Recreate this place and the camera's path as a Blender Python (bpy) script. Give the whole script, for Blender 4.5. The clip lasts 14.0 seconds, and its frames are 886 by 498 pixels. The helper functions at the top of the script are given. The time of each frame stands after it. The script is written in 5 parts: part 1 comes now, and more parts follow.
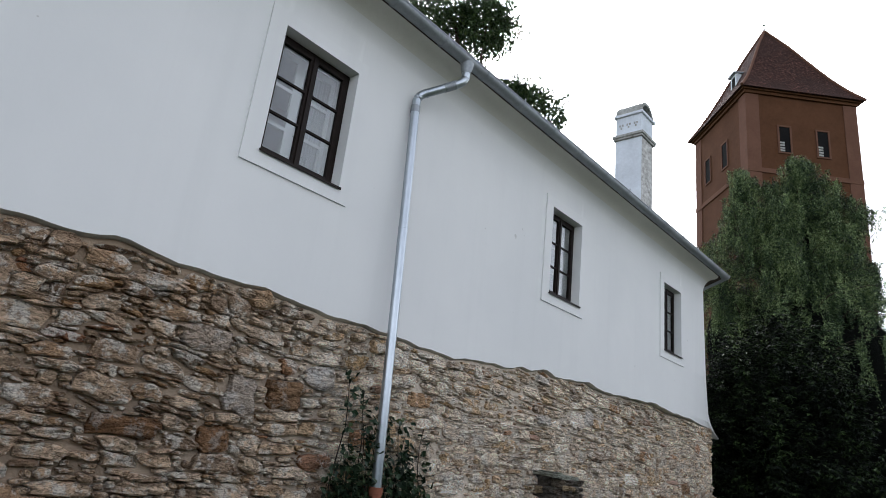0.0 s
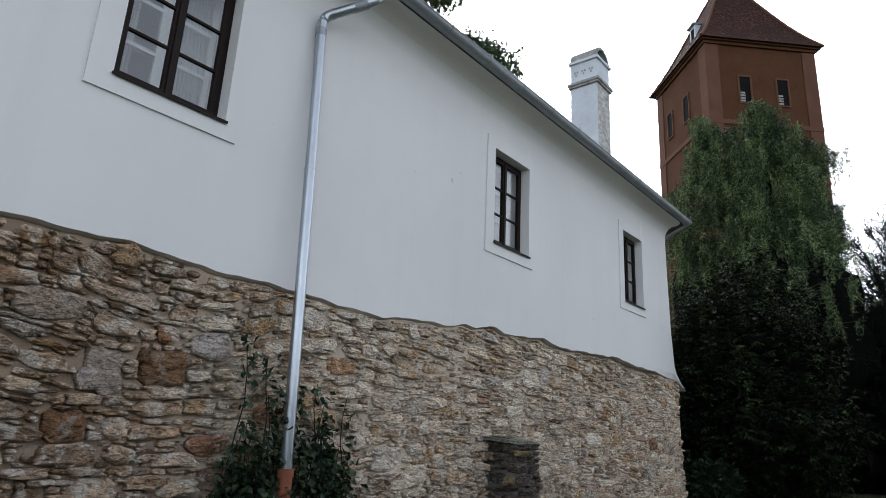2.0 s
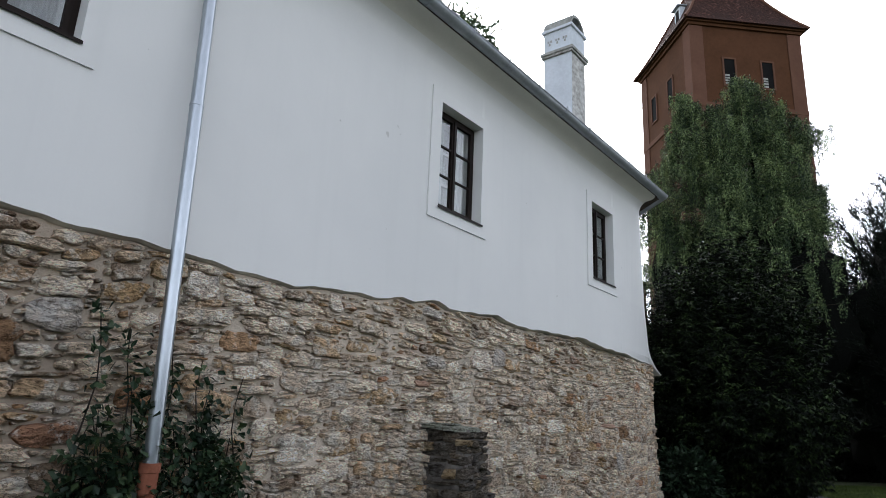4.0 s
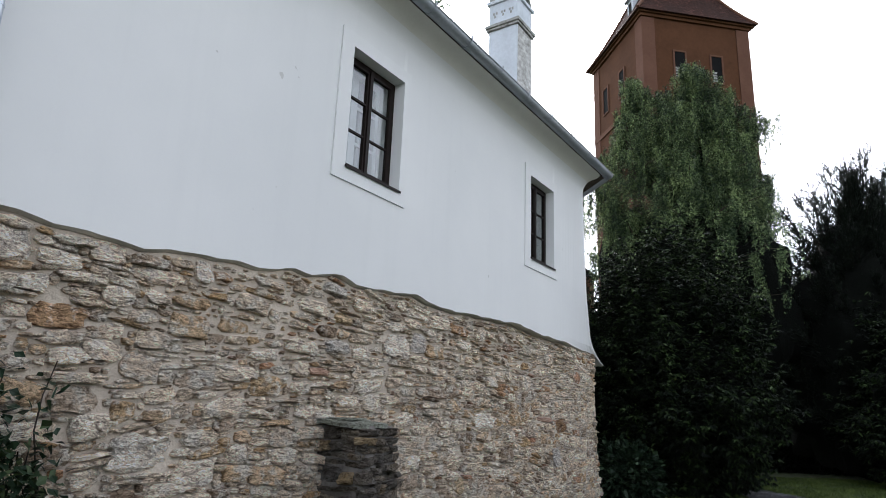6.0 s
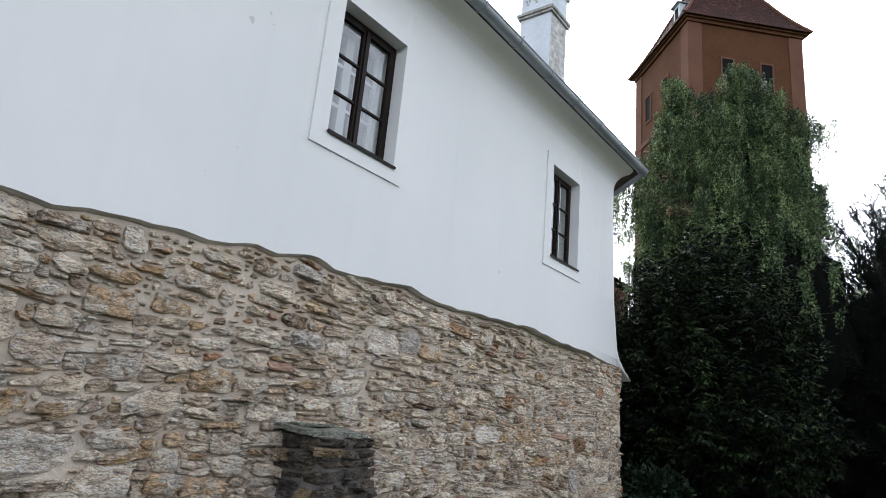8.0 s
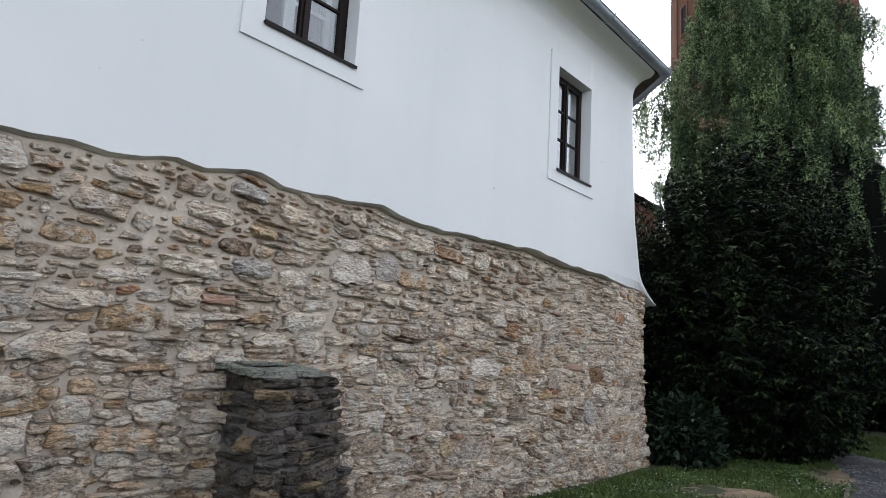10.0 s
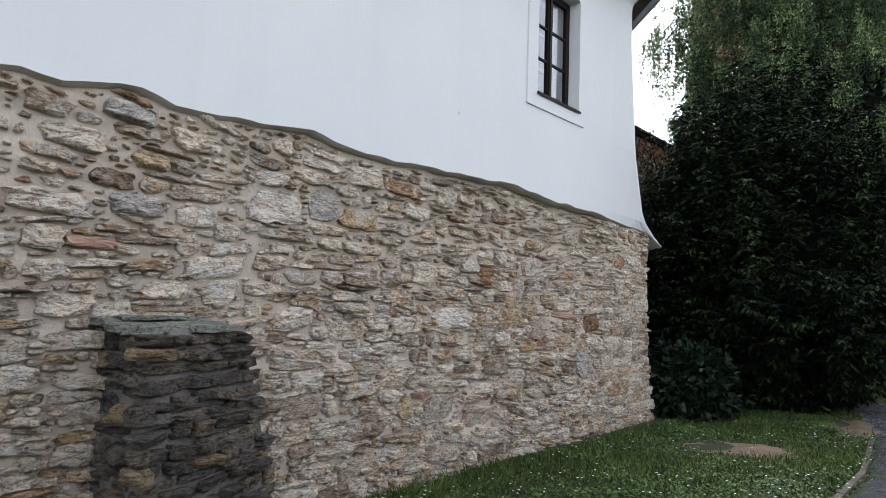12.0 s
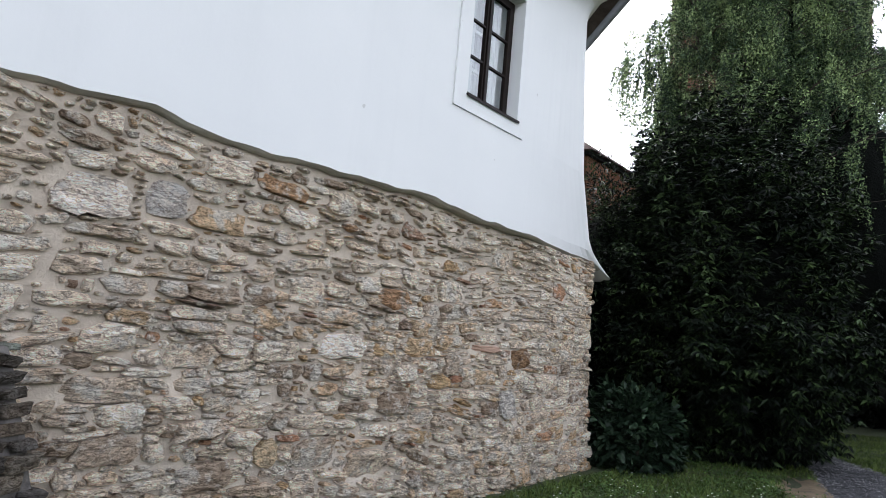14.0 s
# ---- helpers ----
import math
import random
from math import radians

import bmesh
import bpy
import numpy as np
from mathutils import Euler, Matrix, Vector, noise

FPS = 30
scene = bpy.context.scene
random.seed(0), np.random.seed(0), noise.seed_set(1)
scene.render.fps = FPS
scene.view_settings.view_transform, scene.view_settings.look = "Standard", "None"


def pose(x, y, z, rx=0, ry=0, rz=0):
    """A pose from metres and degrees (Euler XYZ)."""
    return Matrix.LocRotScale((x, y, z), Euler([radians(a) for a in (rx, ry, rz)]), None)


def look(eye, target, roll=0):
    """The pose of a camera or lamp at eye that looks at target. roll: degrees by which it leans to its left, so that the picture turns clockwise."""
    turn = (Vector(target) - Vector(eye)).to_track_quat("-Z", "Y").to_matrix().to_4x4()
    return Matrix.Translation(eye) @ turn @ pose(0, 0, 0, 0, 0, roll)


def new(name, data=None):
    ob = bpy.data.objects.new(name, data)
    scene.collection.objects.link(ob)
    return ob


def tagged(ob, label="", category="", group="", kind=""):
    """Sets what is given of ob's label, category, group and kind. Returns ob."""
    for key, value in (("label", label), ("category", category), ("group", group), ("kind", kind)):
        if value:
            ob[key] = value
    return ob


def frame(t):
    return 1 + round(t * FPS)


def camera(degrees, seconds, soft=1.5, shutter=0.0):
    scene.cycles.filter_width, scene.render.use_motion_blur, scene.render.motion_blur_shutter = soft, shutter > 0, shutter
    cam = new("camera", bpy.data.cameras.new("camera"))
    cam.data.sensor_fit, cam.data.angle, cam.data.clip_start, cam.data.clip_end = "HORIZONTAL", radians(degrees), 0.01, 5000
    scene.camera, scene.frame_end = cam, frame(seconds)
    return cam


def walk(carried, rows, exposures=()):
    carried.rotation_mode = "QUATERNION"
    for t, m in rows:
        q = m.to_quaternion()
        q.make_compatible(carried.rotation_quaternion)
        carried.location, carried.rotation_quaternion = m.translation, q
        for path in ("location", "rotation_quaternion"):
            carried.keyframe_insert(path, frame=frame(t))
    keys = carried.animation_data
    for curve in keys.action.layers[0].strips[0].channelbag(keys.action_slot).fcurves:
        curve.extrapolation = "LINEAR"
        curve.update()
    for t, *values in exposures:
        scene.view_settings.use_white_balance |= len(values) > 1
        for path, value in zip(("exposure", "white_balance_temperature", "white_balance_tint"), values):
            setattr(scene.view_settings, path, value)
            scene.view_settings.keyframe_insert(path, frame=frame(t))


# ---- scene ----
cam = camera(69.6, 14.0, soft=0.6)
PATH = [
    (0, (0.723, -0.571, 1.232), (-0.558, 0.831, 1.86), 6.7),
    (0.5, (0.587, -0.254, 1.246), (-0.635, 1.213, 1.842), 4.7),
    (1, (0.473, 0.057, 1.251), (-0.732, 1.551, 1.813), 0.9),
    (1.5, (0.502, 0.376, 1.239), (-0.784, 1.79, 1.831), 4.7),
    (2, (0.457, 0.657, 1.281), (-0.768, 2.139, 1.833), 2.9),
    (2.5, (0.375, 1.004, 1.258), (-0.794, 2.554, 1.738), -0.3),
    (2.7, (0.371, 1.123, 1.249), (-0.799, 2.667, 1.744), -0.0),
    (4.8, (0.213, 2.545, 1.317), (-0.972, 4.074, 1.826), 4.3),
    (5, (0.191, 2.688, 1.329), (-0.955, 4.25, 1.826), 3.9),
    (5.5, (0.032, 2.995, 1.362), (-1.063, 4.583, 1.892), 4.1),
    (6, (-0.017, 3.27, 1.323), (-1.105, 4.869, 1.832), 2.3),
    (6.5, (-0.037, 3.616, 1.329), (-1.101, 5.246, 1.79), 5.1),
    (7, (-0.209, 3.915, 1.324), (-1.248, 5.538, 1.859), 3.4),
    (7.5, (-0.249, 4.18, 1.36), (-1.253, 5.838, 1.851), 1.4),
    (8, (-0.282, 4.453, 1.364), (-1.46, 5.979, 1.895), 5.3),
    (8.5, (-0.294, 4.749, 1.344), (-1.388, 6.355, 1.822), 3.0),
    (8.7, (-0.317, 4.865, 1.347), (-1.47, 6.439, 1.787), 3.9),
    (10.8, (-0.501, 6.047, 1.45), (-1.874, 7.463, 1.787), 0.6),
    (11, (-0.539, 6.162, 1.413), (-1.969, 7.504, 1.805), -0.3),
    (11.5, (-0.483, 6.438, 1.484), (-1.958, 7.764, 1.742), 2.8),
    (12, (-0.497, 6.783, 1.405), (-1.84, 8.253, 1.586), 2.1),
    (12.5, (-0.566, 7.118, 1.4), (-1.942, 8.555, 1.602), 2.4),
    (13, (-0.494, 7.461, 1.46), (-1.922, 8.854, 1.603), 4.2),
    (13.5, (-0.591, 7.779, 1.392), (-1.887, 9.292, 1.565), 3.6),
    (14, (-0.615, 8.056, 1.499), (-1.901, 9.566, 1.757), 5.3),
]
EXPOSURES = [(0.0, 1.42, 6150, 12), (1.0, 1.26, 6150, 12), (1.5, 1.23, 6150, 12), (2.5, 1.26, 6150, 12), (5.0, 1.48, 6150, 12), (8.0, 1.78, 6150, 12), (11.0, 1.8, 6100, 13), (14.0, 2.06, 6100, 13)]
walk(cam, [(t, look(eye, target, roll)) for t, eye, target, roll in PATH], EXPOSURES)


# ---- sky and sun: a bright overcast afternoon ----
world = bpy.data.worlds.new("overcast_sky")
scene.world = world
world.use_nodes = True
wn, wl = world.node_tree.nodes, world.node_tree.links
sky = wn.new("ShaderNodeTexSky")
sky.sky_type, sky.sun_disc = "NISHITA", False
sky.sun_elevation, sky.sun_rotation = radians(42), radians(-35)
sky.dust_density, sky.air_density = 2.0, 1.0
veil = wn.new("ShaderNodeHueSaturation")
veil.inputs["Saturation"].default_value = 0.22
wl.new(sky.outputs["Color"], veil.inputs["Color"])
wl.new(veil.outputs["Color"], wn["Background"].inputs["Color"])
wn["Background"].inputs["Strength"].default_value = 0.15

sun_data = bpy.data.lights.new("sun", "SUN")
sun_data.energy, sun_data.angle, sun_data.color = 0.5, radians(25), (1.0, 0.97, 0.92)
sun = new("sun", sun_data)
sun.matrix_world = look((-23, 33, 36), (0, 0, 0))


# ---- materials ----
def nodes_of(name):
    m = bpy.data.materials.new(name)
    m.use_nodes = True
    nt = m.node_tree
    return m, nt, nt.nodes["Principled BSDF"]


def place(nt, scale=(1, 1, 1)):
    """World position, stretched by scale."""
    geo = nt.nodes.new("ShaderNodeNewGeometry")
    mp = nt.nodes.new("ShaderNodeMapping")
    mp.inputs["Scale"].default_value = scale
    nt.links.new(geo.outputs["Position"], mp.inputs["Vector"])
    return mp.outputs["Vector"]


def grain(nt, vector, scale, detail=6.0, rough=0.6, distortion=0.0):
    n = nt.nodes.new("ShaderNodeTexNoise")
    n.inputs["Scale"].default_value, n.inputs["Detail"].default_value = scale, detail
    n.inputs["Roughness"].default_value, n.inputs["Distortion"].default_value = rough, distortion
    nt.links.new(vector, n.inputs["Vector"])
    return n.outputs["Fac"]


def ramp(nt, fac, stops, hard=False):
    r = nt.nodes.new("ShaderNodeValToRGB")
    if hard:
        r.color_ramp.interpolation = "CONSTANT"
    el = r.color_ramp.elements
    while len(el) < len(stops):
        el.new(0.5)
    for e, (p, c) in zip(el, stops):
        e.position, e.color = p, (*c, 1) if len(c) == 3 else c
    nt.links.new(fac, r.inputs["Fac"])
    return r.outputs["Color"]


def blend(nt, fac, a, b, mode="MIX"):
    m = nt.nodes.new("ShaderNodeMix")
    m.data_type, m.blend_type = "RGBA", mode
    for socket, value in ((m.inputs[0], fac), (m.inputs[6], a), (m.inputs[7], b)):
        if isinstance(value, (int, float)):
            socket.default_value = value
        elif isinstance(value, tuple):
            socket.default_value = (*value, 1)
        else:
            nt.links.new(value, socket)
    return m.outputs[2]


def maths(nt, op, a, b=0.0):
    m = nt.nodes.new("ShaderNodeMath")
    m.operation = op
    for socket, value in zip(m.inputs, (a, b)):
        if isinstance(value, (int, float)):
            socket.default_value = value
        else:
            nt.links.new(value, socket)
    return m.outputs[0]


def relief(nt, bsdf, height, strength, distance):
    b = nt.nodes.new("ShaderNodeBump")
    b.inputs["Strength"].default_value, b.inputs["Distance"].default_value = strength, distance
    nt.links.new(height, b.inputs["Height"])
    nt.links.new(b.outputs["Normal"], bsdf.inputs["Normal"])


def chance(nt):
    """A random number for each piece: by object and by island."""
    info, geo = nt.nodes.new("ShaderNodeObjectInfo"), nt.nodes.new("ShaderNodeNewGeometry")
    return maths(nt, "FRACT", maths(nt, "ADD", info.outputs["Random"], geo.outputs["Random Per Island"]))


def surface(name, dark, light, coarse, fine, roughness, bump=0.3, depth=0.01, metal=0.0, stretch=(1, 1, 1), darker=False):
    """A surface that varies between two colours at two scales."""
    m, nt, b = nodes_of(name)
    v = place(nt, stretch)
    big, small = grain(nt, v, coarse, 4), grain(nt, v, fine, 8, 0.7)
    fac = maths(nt, "ADD", maths(nt, "MULTIPLY", big, 0.6), maths(nt, "MULTIPLY", small, 0.4))
    c = ramp(nt, fac, [(0.32, dark), (0.68, light)])
    if darker:
        c = blend(nt, darker_stretch(nt), c, blend(nt, 1.0, c, (0.68, 0.6, 0.53), "MULTIPLY"))
    nt.links.new(c, b.inputs["Base Color"])
    b.inputs["Roughness"].default_value, b.inputs["Metallic"].default_value = roughness, metal
    b.inputs["Specular IOR Level"].default_value = 0.15 if roughness > 0.52 else 0.3
    relief(nt, b, small, bump, depth)
    return m


def plaster_material():
    m, nt, b = nodes_of("white_lime_plaster")
    v = place(nt)
    big = grain(nt, v, 0.45, 3)
    streak = grain(nt, place(nt, (2.2, 2.2, 0.12)), 1.6, 4)
    fine = grain(nt, v, 60, 5)
    trowel = grain(nt, v, 3.0, 4)
    c = ramp(nt, big, [(0.3, (0.66, 0.665, 0.655)), (0.7, (0.72, 0.72, 0.705))])
    c = blend(nt, maths(nt, "MULTIPLY", ramp(nt, streak, [(0.52, (0, 0, 0)), (0.75, (1, 1, 1))]), 0.12), c, (0.52, 0.53, 0.52))
    specks = ramp(nt, grain(nt, v, 7.0, 2), [(0.765, (0, 0, 0)), (0.785, (1, 1, 1))])
    c = blend(nt, maths(nt, "MULTIPLY", specks, 0.5), c, (0.35, 0.34, 0.31))
    nt.links.new(c, b.inputs["Base Color"])
    b.inputs["Roughness"].default_value = 0.9
    relief(nt, b, maths(nt, "ADD", maths(nt, "MULTIPLY", fine, 0.15), trowel), 0.25, 0.012)
    return m


def darker_stretch(nt):
    """1 on the darker, browner stretch of masonry before the downpipe, with a ragged border."""
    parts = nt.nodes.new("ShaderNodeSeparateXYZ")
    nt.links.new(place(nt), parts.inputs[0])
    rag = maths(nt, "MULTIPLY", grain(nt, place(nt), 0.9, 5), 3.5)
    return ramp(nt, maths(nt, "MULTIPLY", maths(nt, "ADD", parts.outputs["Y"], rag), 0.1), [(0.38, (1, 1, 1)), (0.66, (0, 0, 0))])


def stone_material(name, stops, lichen, lichen_colour, darker=False, rust=0.3):
    """Layered broken stone: its own tone for each piece, cleavage cracks, brown stains, pale lichen."""
    m, nt, b = nodes_of(name)
    c = ramp(nt, chance(nt), stops)
    v = place(nt)
    layers = grain(nt, place(nt, (1, 1, 2.6)), 6, 9, 0.72, 0.6)
    fine = grain(nt, v, 34, 7, 0.7, 0.2)
    middle = grain(nt, place(nt, (1, 1, 1.9)), 15, 6, 0.66, 0.8)
    tone = ramp(nt, layers, [(0.33, (0.5, 0.435, 0.375)), (0.46, (1.48, 1.41, 1.31)), (0.62, (2.15, 2.07, 1.95))])
    c = blend(nt, 1.0, c, tone, "MULTIPLY")
    stain = ramp(nt, grain(nt, v, 2.6, 6, 0.65), [(0.52, (0, 0, 0)), (0.66, (1, 1, 1))])
    c = blend(nt, maths(nt, "MULTIPLY", stain, rust), c, blend(nt, 1.0, c, (0.72, 0.53, 0.36), "MULTIPLY"))
    if darker:
        c = blend(nt, darker_stretch(nt), c, blend(nt, 1.0, c, (0.62, 0.53, 0.455), "MULTIPLY"))
    pale = ramp(nt, grain(nt, v, 5.5, 8, 0.72), [(0.5, (0, 0, 0)), (0.57, (1, 1, 1))])
    c = blend(nt, maths(nt, "MULTIPLY", pale, lichen), c, lichen_colour)
    crack = maths(nt, "ABSOLUTE", maths(nt, "SUBTRACT", grain(nt, place(nt, (1, 1, 3.4)), 7, 6, 0.62, 0.4), 0.5))
    c = blend(nt, 0.8, c, ramp(nt, crack, [(0.004, (0.22, 0.17, 0.13)), (0.02, (1, 1, 1))]), "MULTIPLY")
    c = blend(nt, 0.9, c, ramp(nt, middle, [(0.34, (0.38, 0.33, 0.28)), (0.44, (1, 1, 1)), (0.58, (1.16, 1.16, 1.14))]), "MULTIPLY")
    pits = ramp(nt, fine, [(0.36, (0.3, 0.25, 0.2)), (0.46, (1, 1, 1))])
    c = blend(nt, 0.5, c, pits, "MULTIPLY")
    nt.links.new(c, b.inputs["Base Color"])
    b.inputs["Roughness"].default_value = 0.88
    b.inputs["Specular IOR Level"].default_value = 0.2
    relief(nt, b, maths(nt, "ADD", maths(nt, "MULTIPLY", layers, 0.9), maths(nt, "ADD", maths(nt, "MULTIPLY", middle, 0.8), maths(nt, "MULTIPLY", fine, 0.35))), 1.0, 0.11)
    return m


def leaf_material(name, dark, mid, light, gloss=0.5, hang=1.0):
    m, nt, b = nodes_of(name)
    r = chance(nt)
    v = place(nt, (1, 1, hang))
    own = 0.36 if hang == 1.0 else 0.28
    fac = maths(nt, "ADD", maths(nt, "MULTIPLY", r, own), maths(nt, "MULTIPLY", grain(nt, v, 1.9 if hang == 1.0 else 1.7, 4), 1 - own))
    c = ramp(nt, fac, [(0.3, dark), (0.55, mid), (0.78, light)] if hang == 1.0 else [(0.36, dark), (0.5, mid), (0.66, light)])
    nt.links.new(c, b.inputs["Base Color"])
    b.inputs["Roughness"].default_value = gloss
    b.inputs["Specular IOR Level"].default_value = 0.16
    return m


def glass_material():
    m, nt, b = nodes_of("window_glass")
    nt.nodes.remove(b)
    mix, clear, shine, fres = (nt.nodes.new(k) for k in ("ShaderNodeMixShader", "ShaderNodeBsdfTransparent", "ShaderNodeBsdfGlossy", "ShaderNodeLayerWeight"))
    fres.inputs["Blend"].default_value = 0.5
    shine.inputs["Roughness"].default_value = 0.02
    clear.inputs["Color"].default_value = (0.93, 0.95, 0.95, 1)
    nt.links.new(maths(nt, "ADD", maths(nt, "MULTIPLY", maths(nt, "POWER", fres.outputs["Facing"], 3.0), 0.5), 0.09), mix.inputs[0])
    nt.links.new(clear.outputs[0], mix.inputs[1])
    nt.links.new(shine.outputs[0], mix.inputs[2])
    nt.links.new(mix.outputs[0], nt.nodes["Material Output"].inputs["Surface"])
    return m


PLASTER = plaster_material()
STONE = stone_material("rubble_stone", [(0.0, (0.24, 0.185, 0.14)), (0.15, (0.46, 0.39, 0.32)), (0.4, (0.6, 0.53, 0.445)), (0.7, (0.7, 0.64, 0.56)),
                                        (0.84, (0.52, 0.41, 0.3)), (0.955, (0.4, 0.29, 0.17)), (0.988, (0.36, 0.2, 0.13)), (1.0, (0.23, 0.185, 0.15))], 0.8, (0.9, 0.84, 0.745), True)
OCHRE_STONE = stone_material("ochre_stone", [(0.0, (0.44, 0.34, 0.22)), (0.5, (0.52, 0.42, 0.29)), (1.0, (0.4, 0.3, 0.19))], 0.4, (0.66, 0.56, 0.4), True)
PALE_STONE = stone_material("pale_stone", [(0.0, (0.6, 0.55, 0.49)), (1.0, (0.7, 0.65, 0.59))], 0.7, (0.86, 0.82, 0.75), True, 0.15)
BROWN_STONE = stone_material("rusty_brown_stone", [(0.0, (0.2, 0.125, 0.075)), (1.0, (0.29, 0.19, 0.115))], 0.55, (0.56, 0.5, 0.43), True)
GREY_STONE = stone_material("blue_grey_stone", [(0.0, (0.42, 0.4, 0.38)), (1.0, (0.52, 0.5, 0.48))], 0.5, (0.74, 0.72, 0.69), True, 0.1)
BRICK = surface("old_brick", (0.27, 0.16, 0.11), (0.47, 0.33, 0.25), 6, 30, 0.93, 0.6, 0.01)
SLATE = stone_material("dark_slate_stone", [(0.0, (0.065, 0.06, 0.055)), (0.5, (0.105, 0.094, 0.083)), (0.78, (0.15, 0.13, 0.105)), (0.88, (0.27, 0.21, 0.13)), (0.93, (0.075, 0.072, 0.072)), (1.0, (0.09, 0.085, 0.08))], 0.22, (0.38, 0.365, 0.335), False, 0.4)
GREEN_SLATE = stone_material("green_slate", [(0.0, (0.15, 0.17, 0.15)), (1.0, (0.24, 0.26, 0.23))], 0.45, (0.42, 0.44, 0.39), False, 0.1)
MORTAR = surface("lime_mortar", (0.5, 0.425, 0.34), (0.7, 0.61, 0.505), 1.7, 30, 0.95, 0.8, 0.02, darker=True)
DARK_MORTAR = surface("damp_mortar", (0.1, 0.092, 0.086), (0.24, 0.22, 0.2), 5, 30, 0.9, 0.8, 0.02)
RENDER_EDGE = surface("grey_plaster_edge", (0.4, 0.38, 0.33), (0.6, 0.575, 0.51), 2, 25, 0.95, 0.5, 0.01)
# tan of the shade under the gutter, put into the plaster's colour
COVE_SHADE = surface("cove_plaster_shade", (0.6, 0.585, 0.53), (0.69, 0.675, 0.62), 0.8, 20, 0.9, 0.2, 0.005)
ZINC = surface("galvanised_zinc", (0.33, 0.37, 0.41), (0.52, 0.56, 0.6), 3, 26, 0.29, 0.1, 0.004, 0.85, (1, 1, 0.25))
OLD_ZINC = surface("weathered_zinc", (0.2, 0.22, 0.235), (0.36, 0.385, 0.405), 2, 22, 0.5, 0.15, 0.004, 0.35)
FRAME_WOOD = surface("dark_brown_painted_wood", (0.006, 0.0035, 0.003), (0.016, 0.0095, 0.007), 3, 40, 0.55, 0.2, 0.003, 0, (1, 1, 0.2))
WHITE_WOOD = surface("white_painted_wood", (0.68, 0.69, 0.69), (0.78, 0.78, 0.77), 2, 30, 0.45, 0.1, 0.002)
CURTAIN = surface("white_net_curtain", (0.74, 0.75, 0.77), (0.84, 0.85, 0.86), 3, 50, 0.9, 0.1, 0.002)
ROOM = surface("white_room_wall", (0.66, 0.67, 0.69), (0.76, 0.77, 0.78), 1, 10, 0.9)
TERRACOTTA = surface("terracotta", (0.2, 0.07, 0.042), (0.31, 0.12, 0.072), 5, 40, 0.8, 0.3, 0.003)
CHIM = surface("whitewashed_chimney", (0.52, 0.56, 0.6), (0.72, 0.77, 0.83), 1.6, 11, 0.9, 0.4, 0.02)
PEELING = surface("peeling_whitewash", (0.2, 0.19, 0.17), (0.78, 0.78, 0.76), 3.5, 9, 0.95, 0.8, 0.03, stretch=(1, 1, 1.6))
# its grey also serves as the painted shade of the smoke holes
CHIM_MOSS = surface("mossy_mortar", (0.16, 0.16, 0.14), (0.5, 0.51, 0.49), 4, 14, 0.95, 0.6, 0.02)
GLASS = glass_material()
TOWER_RED = surface("red_brown_render", (0.07, 0.031, 0.015), (0.102, 0.046, 0.023), 0.5, 4, 0.92, 0.3, 0.02)
TOWER_TRIM = surface("pale_orange_render", (0.105, 0.052, 0.034), (0.145, 0.074, 0.05), 0.7, 5, 0.92, 0.3, 0.02)
DARK_VOID = surface("dark_interior", (0.003, 0.003, 0.003), (0.008, 0.008, 0.008), 1, 6, 0.9)
BARK = surface("brown_bark", (0.04, 0.03, 0.024), (0.1, 0.08, 0.065), 5, 30, 0.95, 1, 0.02, 0, (1, 1, 0.2))
DARK_BARK = surface("dark_bark", (0.008, 0.007, 0.006), (0.02, 0.016, 0.013), 5, 30, 0.95, 1, 0.02)
BIRCH_BARK = surface("pale_birch_bark", (0.16, 0.14, 0.12), (0.5, 0.48, 0.45), 5, 14, 0.85, 0.5, 0.01, 0, (1, 1, 2))
# noise clumps mix leaf tone with painted lit tips and shaded gaps
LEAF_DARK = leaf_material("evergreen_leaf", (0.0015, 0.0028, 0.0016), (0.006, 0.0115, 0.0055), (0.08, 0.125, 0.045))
# pale streaks paint highlights on the strands, over the leaf's own tone
LEAF_BIRCH = leaf_material("birch_leaf", (0.014, 0.026, 0.015), (0.055, 0.092, 0.042), (0.34, 0.44, 0.19), 0.4, 0.4)
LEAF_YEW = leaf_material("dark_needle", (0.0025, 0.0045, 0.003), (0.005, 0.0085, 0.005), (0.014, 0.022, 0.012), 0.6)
LEAF_NUT = leaf_material("chestnut_leaf", (0.025, 0.045, 0.02), (0.05, 0.085, 0.034), (0.1, 0.14, 0.05))
LEAF_IVY = leaf_material("ivy_leaf", (0.01, 0.02, 0.011), (0.022, 0.042, 0.021), (0.075, 0.1, 0.04), 0.35)
LEAF_BIG = leaf_material("broad_leaf", (0.009, 0.017, 0.01), (0.018, 0.033, 0.019), (0.06, 0.1, 0.05), 0.35)
GRASS_BLADE = leaf_material("grass_blade", (0.03, 0.052, 0.012), (0.078, 0.115, 0.026), (0.2, 0.25, 0.07), 0.6)
PETAL = surface("white_petal", (0.7, 0.7, 0.66), (0.8, 0.8, 0.78), 20, 60, 0.8)
DARK_SCREEN = surface("dark_screen", (0.02, 0.03, 0.015), (0.05, 0.07, 0.035), 2, 14, 0.95, 1, 0.08)
# near-black: the shade inside the crowns is put into this colour
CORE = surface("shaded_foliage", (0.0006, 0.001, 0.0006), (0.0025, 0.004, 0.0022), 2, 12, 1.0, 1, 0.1)
